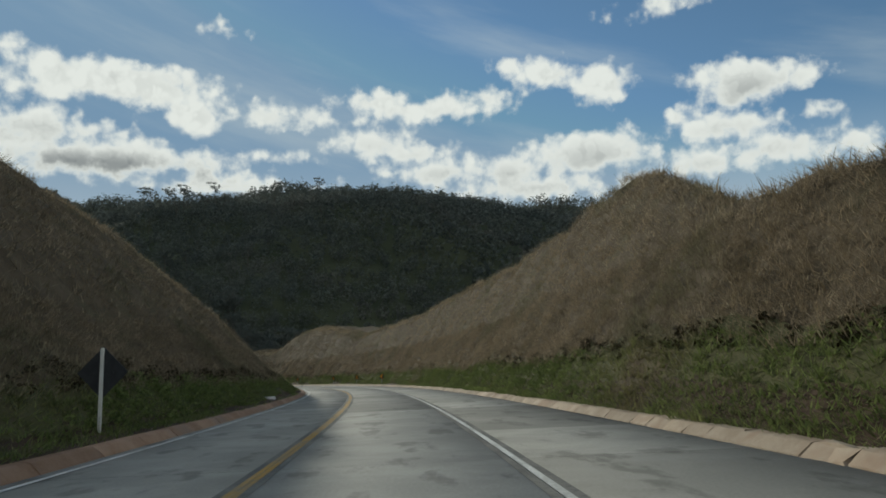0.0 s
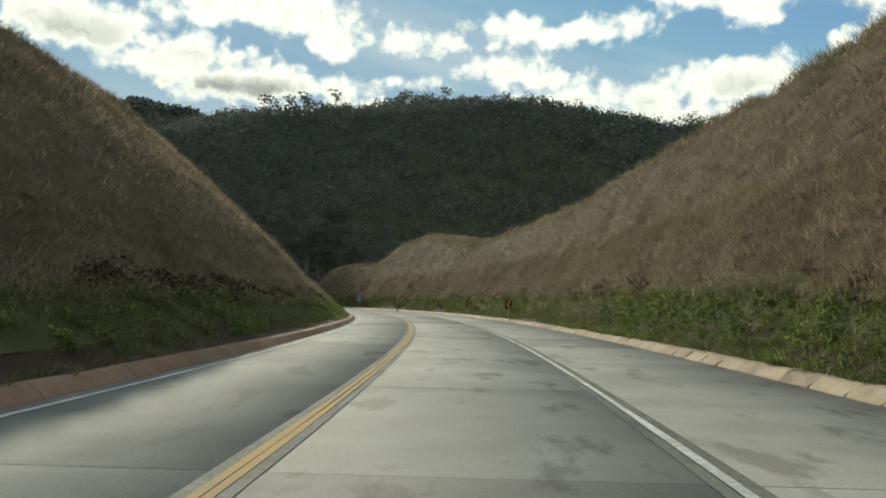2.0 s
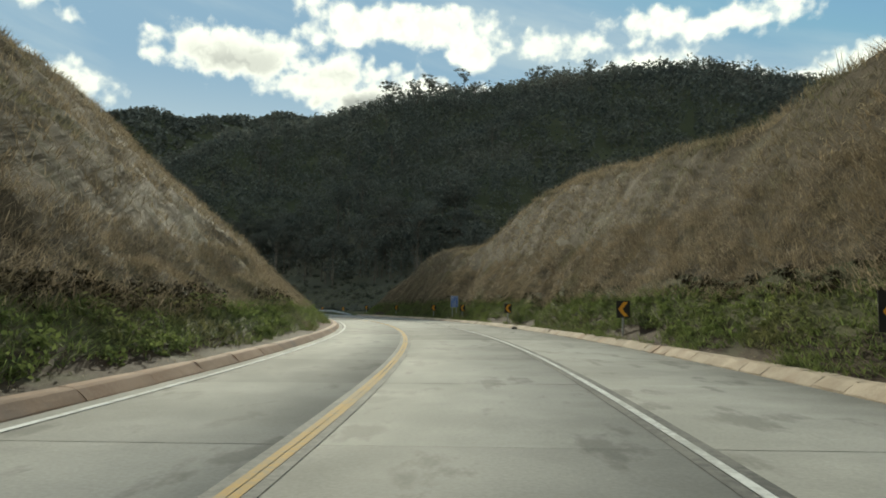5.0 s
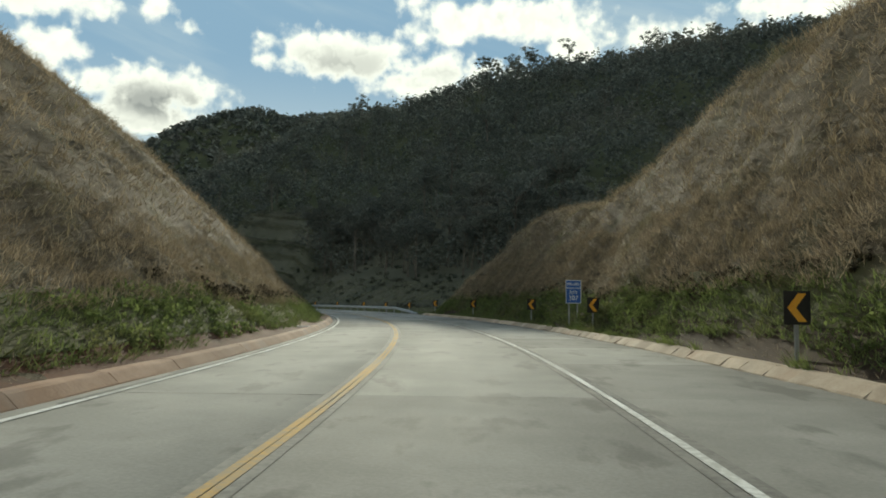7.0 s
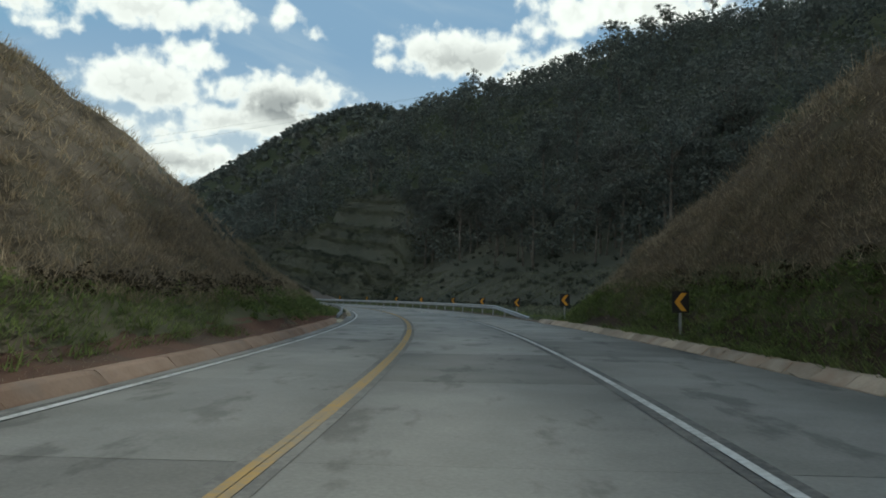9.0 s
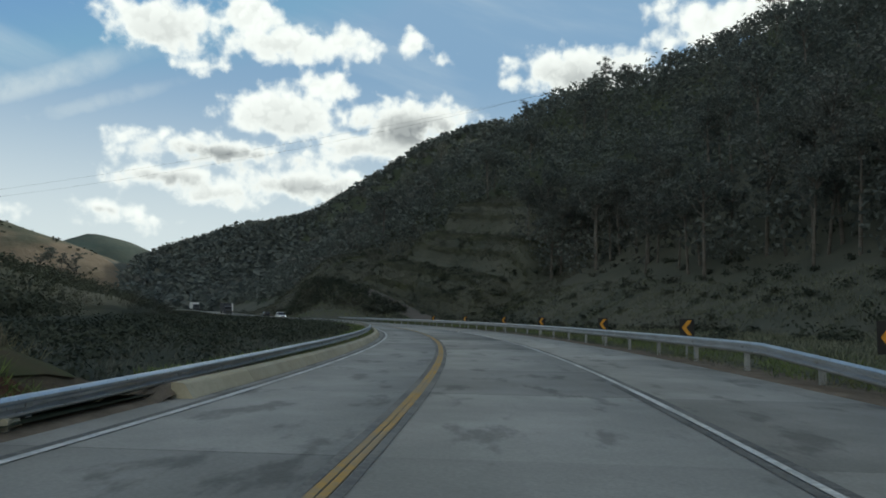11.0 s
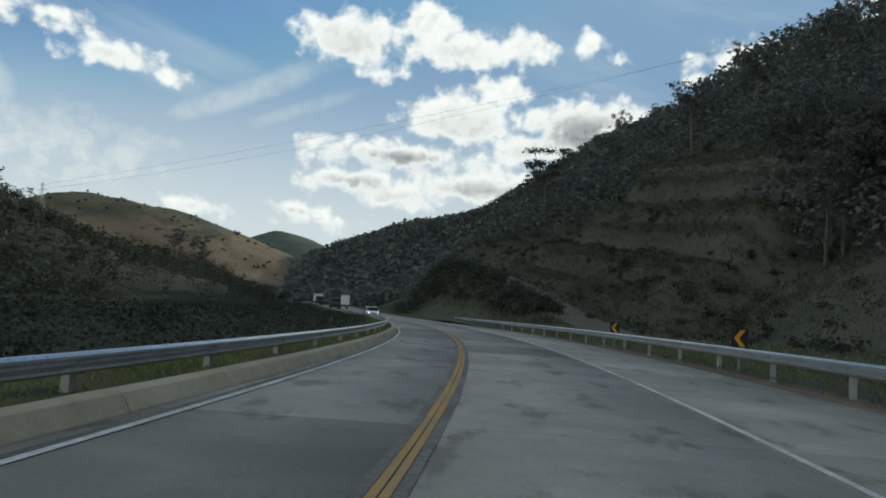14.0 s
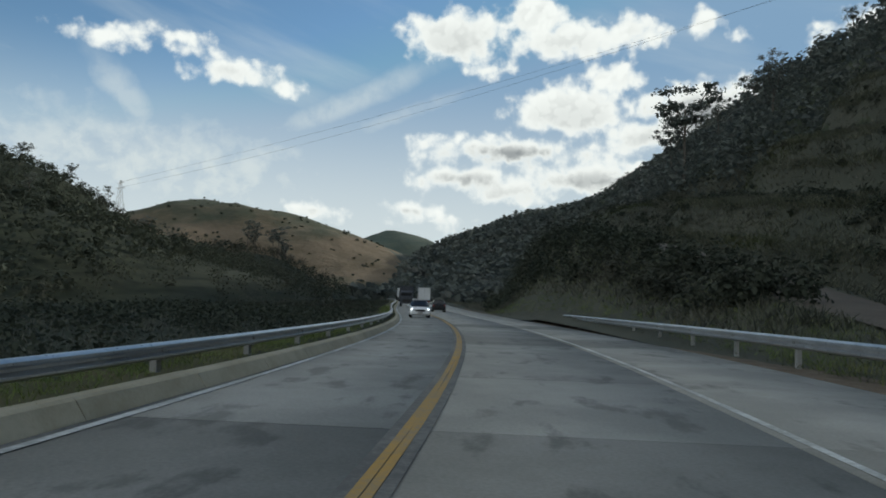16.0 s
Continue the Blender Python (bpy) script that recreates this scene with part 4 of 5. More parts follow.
def diamond_sign(m):
    e = empty("warning_sign")
    c, h = 1.22, 0.58
    part("plate", board("plate", [(0, c - h), (h, c), (0, c + h), (-h, c)], 0.015, M_SIGNBACK), e, "dark back of a diamond plate")
    part("post", box("post", (0.075, 0.06, 2.1), (0, -0.045, 0.72), M_PALEPOST, 0.01), e, "white timber post")
    part("crossbar", box("crossbar", (0.5, 0.03, 0.05), (0, -0.012, c), M_SIGNBACK), e)
    e.matrix_world = m
    return tagged(e, "back of a diamond warning sign on a white post", "road sign")


diamond_sign(stand(17.0, -4.62, float(bank_left(17.0, -4.62)) + 0.1, -0.1))


# ---- guard rails ----
W_SECTION = [(0.0, 0.31), (0.035, 0.30), (0.08, 0.262), (0.08, 0.225), (0.01, 0.175), (0.01, 0.135), (0.08, 0.085), (0.08, 0.048), (0.035, 0.01), (0.0, 0.0)]


def guard_rail(s0, s1, l, top, face, label, dip, tall=0.31, pitch=4.0):
    """A corrugated steel beam on posts, ramped up from the ground at its start; face is the side towards the road (+1 right, -1 left)."""
    rise = lambda s: np.interp(s, s0 + np.array(dip[0]), dip[1])
    e = empty("guard_rail", Matrix.Translation(tuple(at(s0, l))))
    inv = e.matrix_world.inverted()
    n = int((s1 - s0) / pitch)
    prof = [(face * a, b * tall / 0.31) for a, b in W_SECTION]
    back = [(a - face * 0.008, b) for a, b in prof[::-1]]
    for k in range(n):
        a, b = s0 + k * pitch, s0 + (k + 1) * pitch + 0.12
        ss = np.linspace(a, b, 4)
        ring = np.stack([at(ss, l + x + (0.002 if k % 2 else 0.0), top - tall + z + rise(ss)) for x, z in prof + back], 1)
        me = solid("beam", ring, M_STEEL)
        me.transform(inv)
        part("beam", me, e)
    for k in range(n + 1):
        s = s0 + k * pitch + 0.06
        p = at(s, l - face * 0.1, rise(s))
        me = box("post", (0.11, 0.15, top + 0.35), (0, 0, (top - 0.06) - (top + 0.35) / 2), M_POST, 0.008)
        me.transform(Matrix.Translation(tuple(p)) @ Matrix.Rotation(heading(s), 4, "Z"))
        me.transform(inv)
        part("post", me, e)
        me = box("spacer", (0.1, 0.12, 0.2), (0, 0, top - 0.16), M_POST, 0.006)
        me.transform(Matrix.Translation(tuple(at(s, l - face * 0.02, rise(s)))) @ Matrix.Rotation(heading(s), 4, "Z"))
        me.transform(inv)
        part("spacer", me, e)
    return tagged(e, label, "guard rail")


guard_rail(225, 373, 8.25, 0.78, -1, "galvanised guard rail on the outer road edge", ([0, 11], [-0.62, 0.0]))
guard_rail(221, 545, -3.92, 0.63, 1, "galvanised guard rail behind the kerb above the valley", ([0, 3, 17, 55], [-0.38, -0.27, -0.16, 0.0]), 0.245)


# ---- concrete drain beside the start of the valley rail ----
apron = tagged(new("drain_apron", swept("drain_apron", 215.5, 219.5, [(-3.4, -0.05), (-3.45, 0.03), (-3.7, 0.09), (-4.3, 0.16), (-4.7, 0.06), (-4.7, -0.3), (-3.4, -0.3)], M_GUTTER)),
               "broken pale concrete drain apron at the road edge", "drain")


# ---- vehicles far up the road ----
def wheel(parent, x, y, r, w):
    t = rod("tyre", (x - w / 2, y, r), (x + w / 2, y, r), r, r, M_TYRE, 18)
    o = part("wheel", t, parent, "black tyre")
    part("rim", rod("rim", (x - w / 2 - 0.006, y, r), (x + w / 2 + 0.006, y, r), r * 0.58, r * 0.58, M_CHROME, 14), o, "pale wheel rim")


def loft(name, sections, mat):
    """A body from cross rings: (y, half width at the sill, half width at the top, low z, high z)."""
    rings = []
    for y, a, b, z0, z1 in sections:
        m = (z0 + z1) / 2
        rings.append([(-a * 0.92, y, z0), (a * 0.92, y, z0), (a, y, z0 + 0.12), (a, y, m), (b, y, z1 - 0.05), (b * 0.9, y, z1), (-b * 0.9, y, z1), (-b, y, z1 - 0.05), (-a, y, m), (-a, y, z0 + 0.12)])
    return solid(name, np.array(rings, float), mat, False)


def car(paint, label, lit):
    """A hatchback: y forward is the direction of travel."""
    e = empty("car")
    body = part("body", loft("body", [(-1.95, 0.70, 0.62, 0.42, 0.86), (-1.85, 0.80, 0.74, 0.26, 0.95), (-0.9, 0.85, 0.8, 0.2, 0.96), (0.8, 0.85, 0.8, 0.2, 0.95),
                                      (1.6, 0.82, 0.76, 0.22, 0.86), (1.93, 0.70, 0.62, 0.32, 0.74)], paint), e)
    part("cabin", loft("cabin", [(-1.8, 0.72, 0.56, 0.9, 1.02), (-1.45, 0.74, 0.56, 0.9, 1.44), (-0.2, 0.75, 0.58, 0.9, 1.5), (0.35, 0.75, 0.57, 0.9, 1.45), (1.05, 0.73, 0.62, 0.88, 0.96)], M_GLASS), e, "dark window glass")
    part("roof", loft("roof", [(-1.42, 0.57, 0.5, 1.43, 1.5), (-0.2, 0.6, 0.53, 1.47, 1.55), (0.36, 0.58, 0.5, 1.43, 1.5)], paint), e)
    for x in (-0.6, 0.6):
        part("headlight", box("headlight", (0.3, 0.1, 0.15), (x, 1.86, 0.68), M_LAMPGLOW if lit else M_SIGNWHITE, 0.03), body, "headlight")
        part("tail_light", box("tail_light", (0.2, 0.08, 0.22), (x * 1.1, -1.9, 0.78), M_REDLAMP, 0.02), body, "red tail light")
        part("mirror", box("mirror", (0.2, 0.1, 0.13), (x * 1.55, 0.6, 1.0), paint, 0.03), body, "door mirror")
    part("bumper", box("bumper", (1.5, 0.14, 0.2), (0, 1.9, 0.42), paint, 0.05), body)
    part("grille", box("grille", (0.8, 0.05, 0.13), (0, 1.96, 0.6), M_SIGNBLACK, 0.01), body, "black grille")
    part("number_plate", box("number_plate", (0.4, 0.03, 0.13), (0, 1.985, 0.42), M_POST), body)
    for x in (-0.74, 0.74):
        for y in (-1.22, 1.22):
            wheel(e, x, y, 0.31, 0.2)
    return tagged(e, label, "car")


def truck(paint, cargo, label):
    e = empty("truck")
    part("cargo_box", box("cargo_box", (2.45, 6.4, 2.5), (0, -1.6, 2.3), cargo, 0.06), e, "box body")
    part("rear_frame", box("rear_frame", (2.5, 0.08, 2.56), (0, -4.78, 2.3), M_POST, 0.02), e)
    part("rear_door", box("rear_door", (1.15, 0.05, 2.36), (-0.59, -4.84, 2.3), cargo, 0.015), e)
    part("rear_door", box("rear_door", (1.15, 0.05, 2.36), (0.59, -4.84, 2.3), cargo, 0.015), e)
    cab = part("cab", loft("cab", [(1.75, 1.12, 1.05, 0.6, 2.75), (2.4, 1.15, 1.05, 0.55, 2.8), (3.35, 1.15, 1.02, 0.5, 2.55), (3.6, 1.1, 1.0, 0.55, 1.5)], paint), e)
    part("windscreen", box("windscreen", (1.85, 0.1, 0.75), (0, 3.46, 1.98), M_GLASS, 0.03), cab, "dark windscreen")
    part("grille", box("grille", (1.4, 0.06, 0.5), (0, 3.6, 1.0), M_SIGNBLACK, 0.02), cab)
    part("chassis", box("chassis", (0.9, 8.0, 0.3), (0, -0.7, 0.78), M_SIGNBLACK, 0.02), e)
    part("rear_bumper", box("rear_bumper", (2.3, 0.12, 0.16), (0, -4.75, 0.55), M_POST, 0.02), e)
    for x in (-0.95, 0.95):
        part("tail_light", box("tail_light", (0.28, 0.05, 0.14), (x, -4.83, 0.72), M_REDLAMP, 0.01), e)
        for y in (-3.6, -2.5, 2.6):
            wheel(e, x, y, 0.48, 0.3)
    return tagged(e, label, "truck")


def on_road(ob, s, l, back=False):
    a, b = at(s - 2, l), at(s + 2, l)
    pitch = math.atan2(b[2] - a[2], 4.0)
    p = at(s, l, 0.012)
    ob.matrix_world = Matrix.Translation(tuple(p)) @ Matrix.Rotation(heading(s) + (math.pi if back else 0), 4, "Z") @ Matrix.Rotation(-pitch if back else pitch, 4, "X")


on_road(car(M_CARWHITE, "white hatchback with lit headlights in the oncoming lane", True), 384, -1.6, True)
on_road(car(M_CARBLACK, "dark hatchback seen from behind on the highway", False), 414, 2.0)
on_road(truck(M_CARWHITE, M_BOX, "white box truck seen from behind on the highway"), 474, 2.0)
on_road(truck(M_CARDARK, M_CARDARK, "dark box truck in the oncoming lane"), 452, -1.6, True)
on_road(truck(M_CARDARK, M_BOX, "pale box truck further up the oncoming lane"), 522, -1.6, True)


# ---- trees ----
def tree_meshes(height, crown, seed, flat=0.7, sparse=1.0):
    """Trunk with limbs, and a crown of leaf sprays gathered at the limb ends."""
    r = np.random.default_rng(seed)
    bm = bmesh.new()

    def limb(points, radii, sides=7):
        last = None
        for (p, q), rad in zip(zip(points, points[1:] + [points[-1]]), radii):
            d = (Vector(q) - Vector(p)) if q is not p else Vector((0, 0, 1))
            d = d.normalized() if d.length > 1e-6 else Vector((0, 0, 1))
            u = d.orthogonal().normalized()
            w = d.cross(u)
            ring = [bm.verts.new(Vector(p) + (u * math.cos(2 * math.pi * k / sides) + w * math.sin(2 * math.pi * k / sides)) * rad) for k in range(sides)]
            if last:
                for k in range(sides):
                    bm.faces.new((last[k], last[(k + 1) % sides], ring[(k + 1) % sides], ring[k]))
            last = ring

    lean = r.normal(size=2) * 0.03 * height
    mid = (lean[0] * 0.4, lean[1] * 0.4, height * 0.35)
    top = (lean[0], lean[1], height * 0.72)
    limb([(0, 0, -0.6), mid, top], [0.016 * height, 0.012 * height, 0.006 * height])
    ends = []
    for k in range(8):
        a = 2 * math.pi * (k + r.random() * 0.7) / 8
        z0 = height * (0.45 + 0.27 * r.random())
        f = z0 / (height * 0.72)
        b = (lean[0] * f, lean[1] * f, z0)
        reach = crown * (0.45 + 0.5 * r.random())
        e = (b[0] + math.cos(a) * reach, b[1] + math.sin(a) * reach, min(z0 + height * (0.14 + 0.16 * r.random()), height * 0.93))
        m = tuple((p + q) / 2 + s for p, q, s in zip(b, e, (0, 0, -0.02 * height)))
        limb([b, m, e], [0.006 * height, 0.004 * height, 0.0015 * height], 5)
        ends += [e, m]
    ends.append((lean[0], lean[1], height * 0.9))
    bmesh.ops.recalc_face_normals(bm, faces=bm.faces)
    trunk = from_bm("trunk", bm, M_BARK)
    c = np.array(ends)
    rad = crown * (0.24 + 0.2 * r.random(len(c)))
    v, f = leaf_cloud(c, rad, int(96 * sparse), crown * 0.05, flat, 0.2)
    return trunk, mesh_from("crown", v, f, M_FOLIAGE)


def tree(height, crown, seed, flat=0.7, sparse=1.0):
    e = empty("tree")
    trunk, leaves = tree_meshes(height, crown, seed, flat, sparse)
    part("trunk", trunk, e, "pale slender trunk")
    part("crown", leaves, e, "dark green leafy crown")
    return tagged(e, "tall forest tree with a pale trunk and dark leaves", "tree", "forest trees")


KINDS = [(15, 4.2, 11, 0.7, 1.0), (18, 4.6, 12, 0.6, 0.9), (13, 4.4, 13, 0.75, 1.1), (20, 5.2, 14, 0.45, 0.7), (16, 3.6, 15, 0.85, 1.0), (25, 9.5, 17, 0.3, 0.75)]
models = []


def plant(kind, x, y, scale=1.0, turn=0.0, sink=0.4):
    z = float(land_z([x], [y])[0]) - sink
    m = Matrix.Translation((x, y, z)) @ Matrix.Rotation(turn, 4, "Z") @ Matrix.Scale(scale, 4)
    if len(models) <= kind:
        models.append(tree(*KINDS[kind]))
        models[kind].matrix_world = m
        return models[kind]
    src = models[kind]
    keep = src.scale.copy()
    src.scale = (scale, scale, scale)
    ob = copy_thing(src, Matrix.Translation((x, y, z)) @ Matrix.Rotation(turn, 4, "Z"))
    src.scale = keep
    return ob


def terraced(x, y, s, l):
    """The open grassy benches and the spur beyond them."""
    return ((s > 372) & (s < 442) & (l < 69)) | ((s >= 442) & (s < 505) & (l < 50))


tr = np.random.default_rng(21)
for k in range(5):
    p = at(252 + 9 * k, 50 + 3 * (k % 2))
    plant(k, p[0], p[1], 1.0, tr.random() * 6)
# front of the forest beside the meadow
for k in range(95):
    s, l = 236 + 134 * tr.random(), 47 + 22 * tr.random()
    p = at(s, l)
    plant(int(tr.integers(5)), p[0], p[1], 0.75 + 0.4 * tr.random(), tr.random() * 6)
# emergent trees on the slope and along the skyline
LONE = [(-274.0, 377.0)]
SKY = [(-125, 494), (-118, 486), (-74, 535), (-86, 528), (-24, 580), (-40, 566), (42, 690), (20, 640), (-160, 502), (-172, 498), (-213, 372), (-205, 380), (-190, 400),
       (-298, 394), (-306, 399), (-330, 420), (-350, 430), (-145, 490), (-60, 548), (0, 600)]
for k, (x, y) in enumerate(SKY):
    plant(3 if k % 3 == 0 else int(tr.integers(5)), x, y, 0.8 + 0.35 * tr.random(), tr.random() * 6)
for x, y in LONE:
    plant(5, x, y, 1.0, 2.0, 0.2)
for k in range(70):
    s, l = 262 + 330 * tr.random(), 62 + 190 * tr.random()
    p = at(s, l)
    if terraced(p[0], p[1], s, l):
        continue
    plant(int(tr.integers(5)), p[0], p[1], 0.7 + 0.4 * tr.random(), tr.random() * 6)
# a few trees over the scrub beyond the valley
for x, y in ((-429, 312), (-424, 308), (-440, 314), (-412, 300), (-418, 312), (-434, 302), (-448, 318), (-402, 296), (-398, 306), (-470, 232), (-480, 246), (-462, 215), (-490, 262), (-400, 262), (-352, 236)):
    plant(int(tr.integers(5)), x, y, 0.55 + 0.25 * tr.random(), tr.random() * 6)


# ---- power line over the valley ----
def pylon(x, y, height):
    """A lattice mast: four legs that lean together, braces and two cross arms."""
    e = empty("power_pylon")
    legs = [(-1.6, -1.6), (1.6, -1.6), (1.6, 1.6), (-1.6, 1.6)]
    edge = lambda k, f: (legs[k % 4][0] * (1 - 0.85 * f), legs[k % 4][1] * (1 - 0.85 * f), height * f)
    for k in range(4):
        part("leg", rod("leg", edge(k, 0), edge(k, 1), 0.09, 0.06, M_POST, 6), e)
        for j in range(6):
            part("brace", rod("brace", edge(k, j / 6), edge(k + 1, (j + 1) / 6), 0.045, 0.045, M_POST, 4), e)
    for f, w in ((0.8, 3.4), (0.93, 2.6)):
        part("cross_arm", box("cross_arm", (2 * w, 0.16, 0.16), (0, 0, height * f), M_POST, 0.02), e)
    z = float(land_z([x], [y])[0])
    e.matrix_world = Matrix.Translation((x, y, z - 0.3)) @ Matrix.Rotation(0.6, 4, "Z")
    return tagged(e, "grey lattice power pylon on the wooded hill", "pylon"), z


mast, mast_z = pylon(-484.0, 250.0, 17.0)


def wire(a, b, sag):
    """A slack cable between two places."""
    n = 40
    t = np.linspace(0, 1, n)[:, None]
    p = np.array(a) * (1 - t) + np.array(b) * t - np.array([0, 0, 4 * sag]) * t * (1 - t)
    ang = np.linspace(0, 2 * np.pi, 5)[:-1]
    d = np.array(b, float) - np.array(a, float)
    u = np.array([-d[1], d[0], 0]) / np.hypot(d[0], d[1])
    ring = p[:, None, :] + 0.035 * (np.cos(ang)[None, :, None] * u + np.sin(ang)[None, :, None] * np.array([0, 0, 1.0]))
    return tagged(new("power_cable", solid("power_cable", ring, M_CABLE, True)), "thin dark power cable strung across the valley", "cable", "power cables")


for x, y, h, arm in ((-196.0, 575.0, 9.0, 0.93), (-262.0, 470.0, 9.0, 0.8)):
    wire((-484.0, 250.0, mast_z + 17.0 * arm), (x, y, float(land_z([x], [y])[0]) + h), 6.0)


# ---- woods, scrub, weeds and grass ----
def scatter(x0, x1, y0, y1, step, seed):
    r = np.random.default_rng(seed)
    x, y = np.meshgrid(np.arange(x0, x1, step), np.arange(y0, y1, step), indexing="ij")
    x, y = x.ravel() + (r.random(x.size) - 0.5) * step, y.ravel() + (r.random(y.size) - 0.5) * step
    return x, y, r


x, y, r = scatter(-950, 260, 230, 900, 6.2, 3)
z, s, l, d = land(x, y)
far = np.hypot(x + 150, y - 260)
keep = (d > 15) & (d < 330) & ~terraced(x, y, s, l) & (r.random(len(x)) > np.clip((far - 350) / 700, 0, 0.6)) & (r.random(len(x)) > 0.06)
x, y, z, far = x[keep], y[keep], z[keep], far[keep]
size = (2.9 + 2.0 * r.random(len(x))) * (1 + np.clip((far - 300) / 700, 0, 0.6))
c = np.stack([x, y, z + 3.6 + 4.0 * r.random(len(x)) ** 2], 1)
q = at(np.arange(222.0, 330.0, 12.0), 0.0)
gap = np.sqrt(((x[:, None] - q[:, 0]) ** 2 + (y[:, None] - q[:, 1]) ** 2).min(1))
for k, count, leaf in ((gap < 115, 150, 0.42), ((gap >= 115) & (gap < 210), 74, 0.6), (gap >= 210, 26, 1.05)):
    v, f = leaf_cloud(c[k], np.stack([size, size, size * 1.15], 1)[k], count, leaf, 1.0, 0.6)
    woods = new("forest_canopy", mesh_from("forest_canopy", v, f, M_FOLIAGE))
    tagged(woods, "dense dark green forest canopy covering the mountain", "forest", kind="stuff")

# woods on the far ridge
r = np.random.default_rng(4)
bear, reach = np.radians(14 + 56 * r.random(6400)), 760 + 900 * r.random(6400)
x, y = -40 - reach * np.sin(bear), 180 + reach * np.cos(bear)
z, s, l, d = land(x, y)
keep = (d > 200) | ((d > -10) & (x < -820))
x, y, z = x[keep], y[keep], z[keep]
# and along the foot of the mountain farther up the valley
ex, ey = -1750 + 1150 * r.random(5000), 330 + 750 * r.random(5000)
ez, es, el_, ed_ = land(ex, ey)
k = (ed_ > -95) & (ed_ < 200) & (el_ > 12)
x, y, z = np.concatenate([x, ex[k]]), np.concatenate([y, ey[k]]), np.concatenate([z, ez[k]])
size = 7 + 5 * r.random(len(x))
v, f = leaf_cloud(np.stack([x, y, z + 5], 1), np.stack([size, size, size * 0.9], 1), 11, 4.2, 1.0, 0.5)
tagged(new("far_forest", mesh_from("far_forest", v, f, M_FOLIAGE)), "dark forest on the distant high ridge", "forest", kind="stuff")

# scrub in the valley and on the hills inside the bend
x, y, r = scatter(-680, -40, 40, 390, 4.8, 5)
z, s, l, d = land(x, y)
keep = (l < -16.0) & (l > -420) & ((s > 217) | (l < -70)) & (d < -10) & (r.random(len(x)) > 0.12) & (r.random(len(x)) > np.clip((-l - 140) / 260, 0, 0.25))
x, y, z, l = x[keep], y[keep], z[keep], l[keep]
size = 1.6 + 1.7 * r.random(len(x))
c = np.stack([x, y, z + 1.0 + 2.4 * r.random(len(x))], 1)
ss, zz = s[keep], z
low = (l > -42) & (ss > 217) & (ss < 450) & (zz < 1.0)
size[low] *= np.interp(-l[low], [9, 20, 42], [0.25, 0.4, 0.9])
c[:, 2] = np.where(low, z + size * 0.5, c[:, 2])
c[low, 2] = np.minimum(c[low, 2], 0.3 + 0.6 * climb(ss[low]) - 0.7 * size[low] + np.clip((236 - ss[low]) / 8, 0, 1) * 2.5)
for name, k, count, leaf in (("valley_scrub", l < -45, 36, 0.48), ("roadside_scrub", l >= -45, 90, 0.2)):
    v, f = leaf_cloud(c[k], np.stack([size, size, size], 1)[k], count, leaf, 0.9, 0.3)
    tagged(new(name, mesh_from(name, v, f, M_BUSH)), "dense dark scrub filling the valley below the road", "scrub", kind="stuff")

# shrubs dotted over the sunlit pasture hill
r = np.random.default_rng(6)
x, y = -1900 + 1050 * r.random(600), 60 + 760 * r.random(600)
z = land_z(x, y)
keep = fbm(x * 0.006, y * 0.006) > 0.0
x, y, z = x[keep], y[keep], z[keep]
size = 1.6 + 3.2 * r.random(len(x)) ** 3
v, f = leaf_cloud(np.stack([x, y, z + size * 0.4], 1), np.stack([size, size, size * 0.8], 1), 20, 1.4, 0.8, 0.3)
tagged(new("pasture_shrubs", mesh_from("pasture_shrubs", v, f, M_BUSH)), "scattered dark shrubs on the dry pasture hill", "shrubs", kind="stuff")

# bushes on the meadow and the spur
r = np.random.default_rng(9)
s, l = 226 + 300 * r.random(640), 13 + 46 * r.random(640) ** 0.7
p = at(s, l)
zz = land_z(p[:, 0], p[:, 1])
size = 0.6 + 1.0 * r.random(len(s)) ** 2
c = np.stack([p[:, 0], p[:, 1], zz + size * 0.5], 1)
v, f = leaf_cloud(c, np.stack([size * 1.3, size * 1.3, size], 1), 60, 0.18, 0.8, 0.2)
tagged(new("meadow_bushes", mesh_from("meadow_bushes", v, f, M_BUSH)), "low bushes in the rough meadow", "bushes", kind="stuff")


def on_bank(n, s0, s1, l0, l1, height, seed, power=1.0):
    r = np.random.default_rng(seed)
    s, l = s0 + (s1 - s0) * r.random(n), l0 + (l1 - l0) * r.random(n) ** power
    p = at(s, l)
    p[:, 2] = height(s, l)
    return p, s, l


def downhill(s, sign):
    h = np.interp(s, S, PSI)
    return np.stack([np.cos(h), np.sin(h)], 1) * sign


def tousled(name, n, s0, s1, l0, l1, height, mat, tall, width, count, seed, sign, label, top=None):
    """Matted grass in clumps that hang down the slope."""
    p, s, l = on_bank(n, s0, s1, l0, l1, height, seed)
    r = np.random.default_rng(seed + 1)
    clump = fbm(s * 0.55 + seed, l * 0.75, 3) + 0.5 * fbm(s * 0.12, l * 0.16 + seed, 2)
    keep = clump > -0.75 + 0.3 * r.random(n)
    if top is not None:
        keep &= p[:, 2] < top(s) + 0.9
    p, s, clump = p[keep], s[keep], clump[keep]
    lean = downhill(s, sign) * (0.2 + 0.5 * clump[:, None])
    tagged(blades(name, p, mat, tall, width, count, 1.2, 0.3, lean), label, "dry grass", kind="stuff")


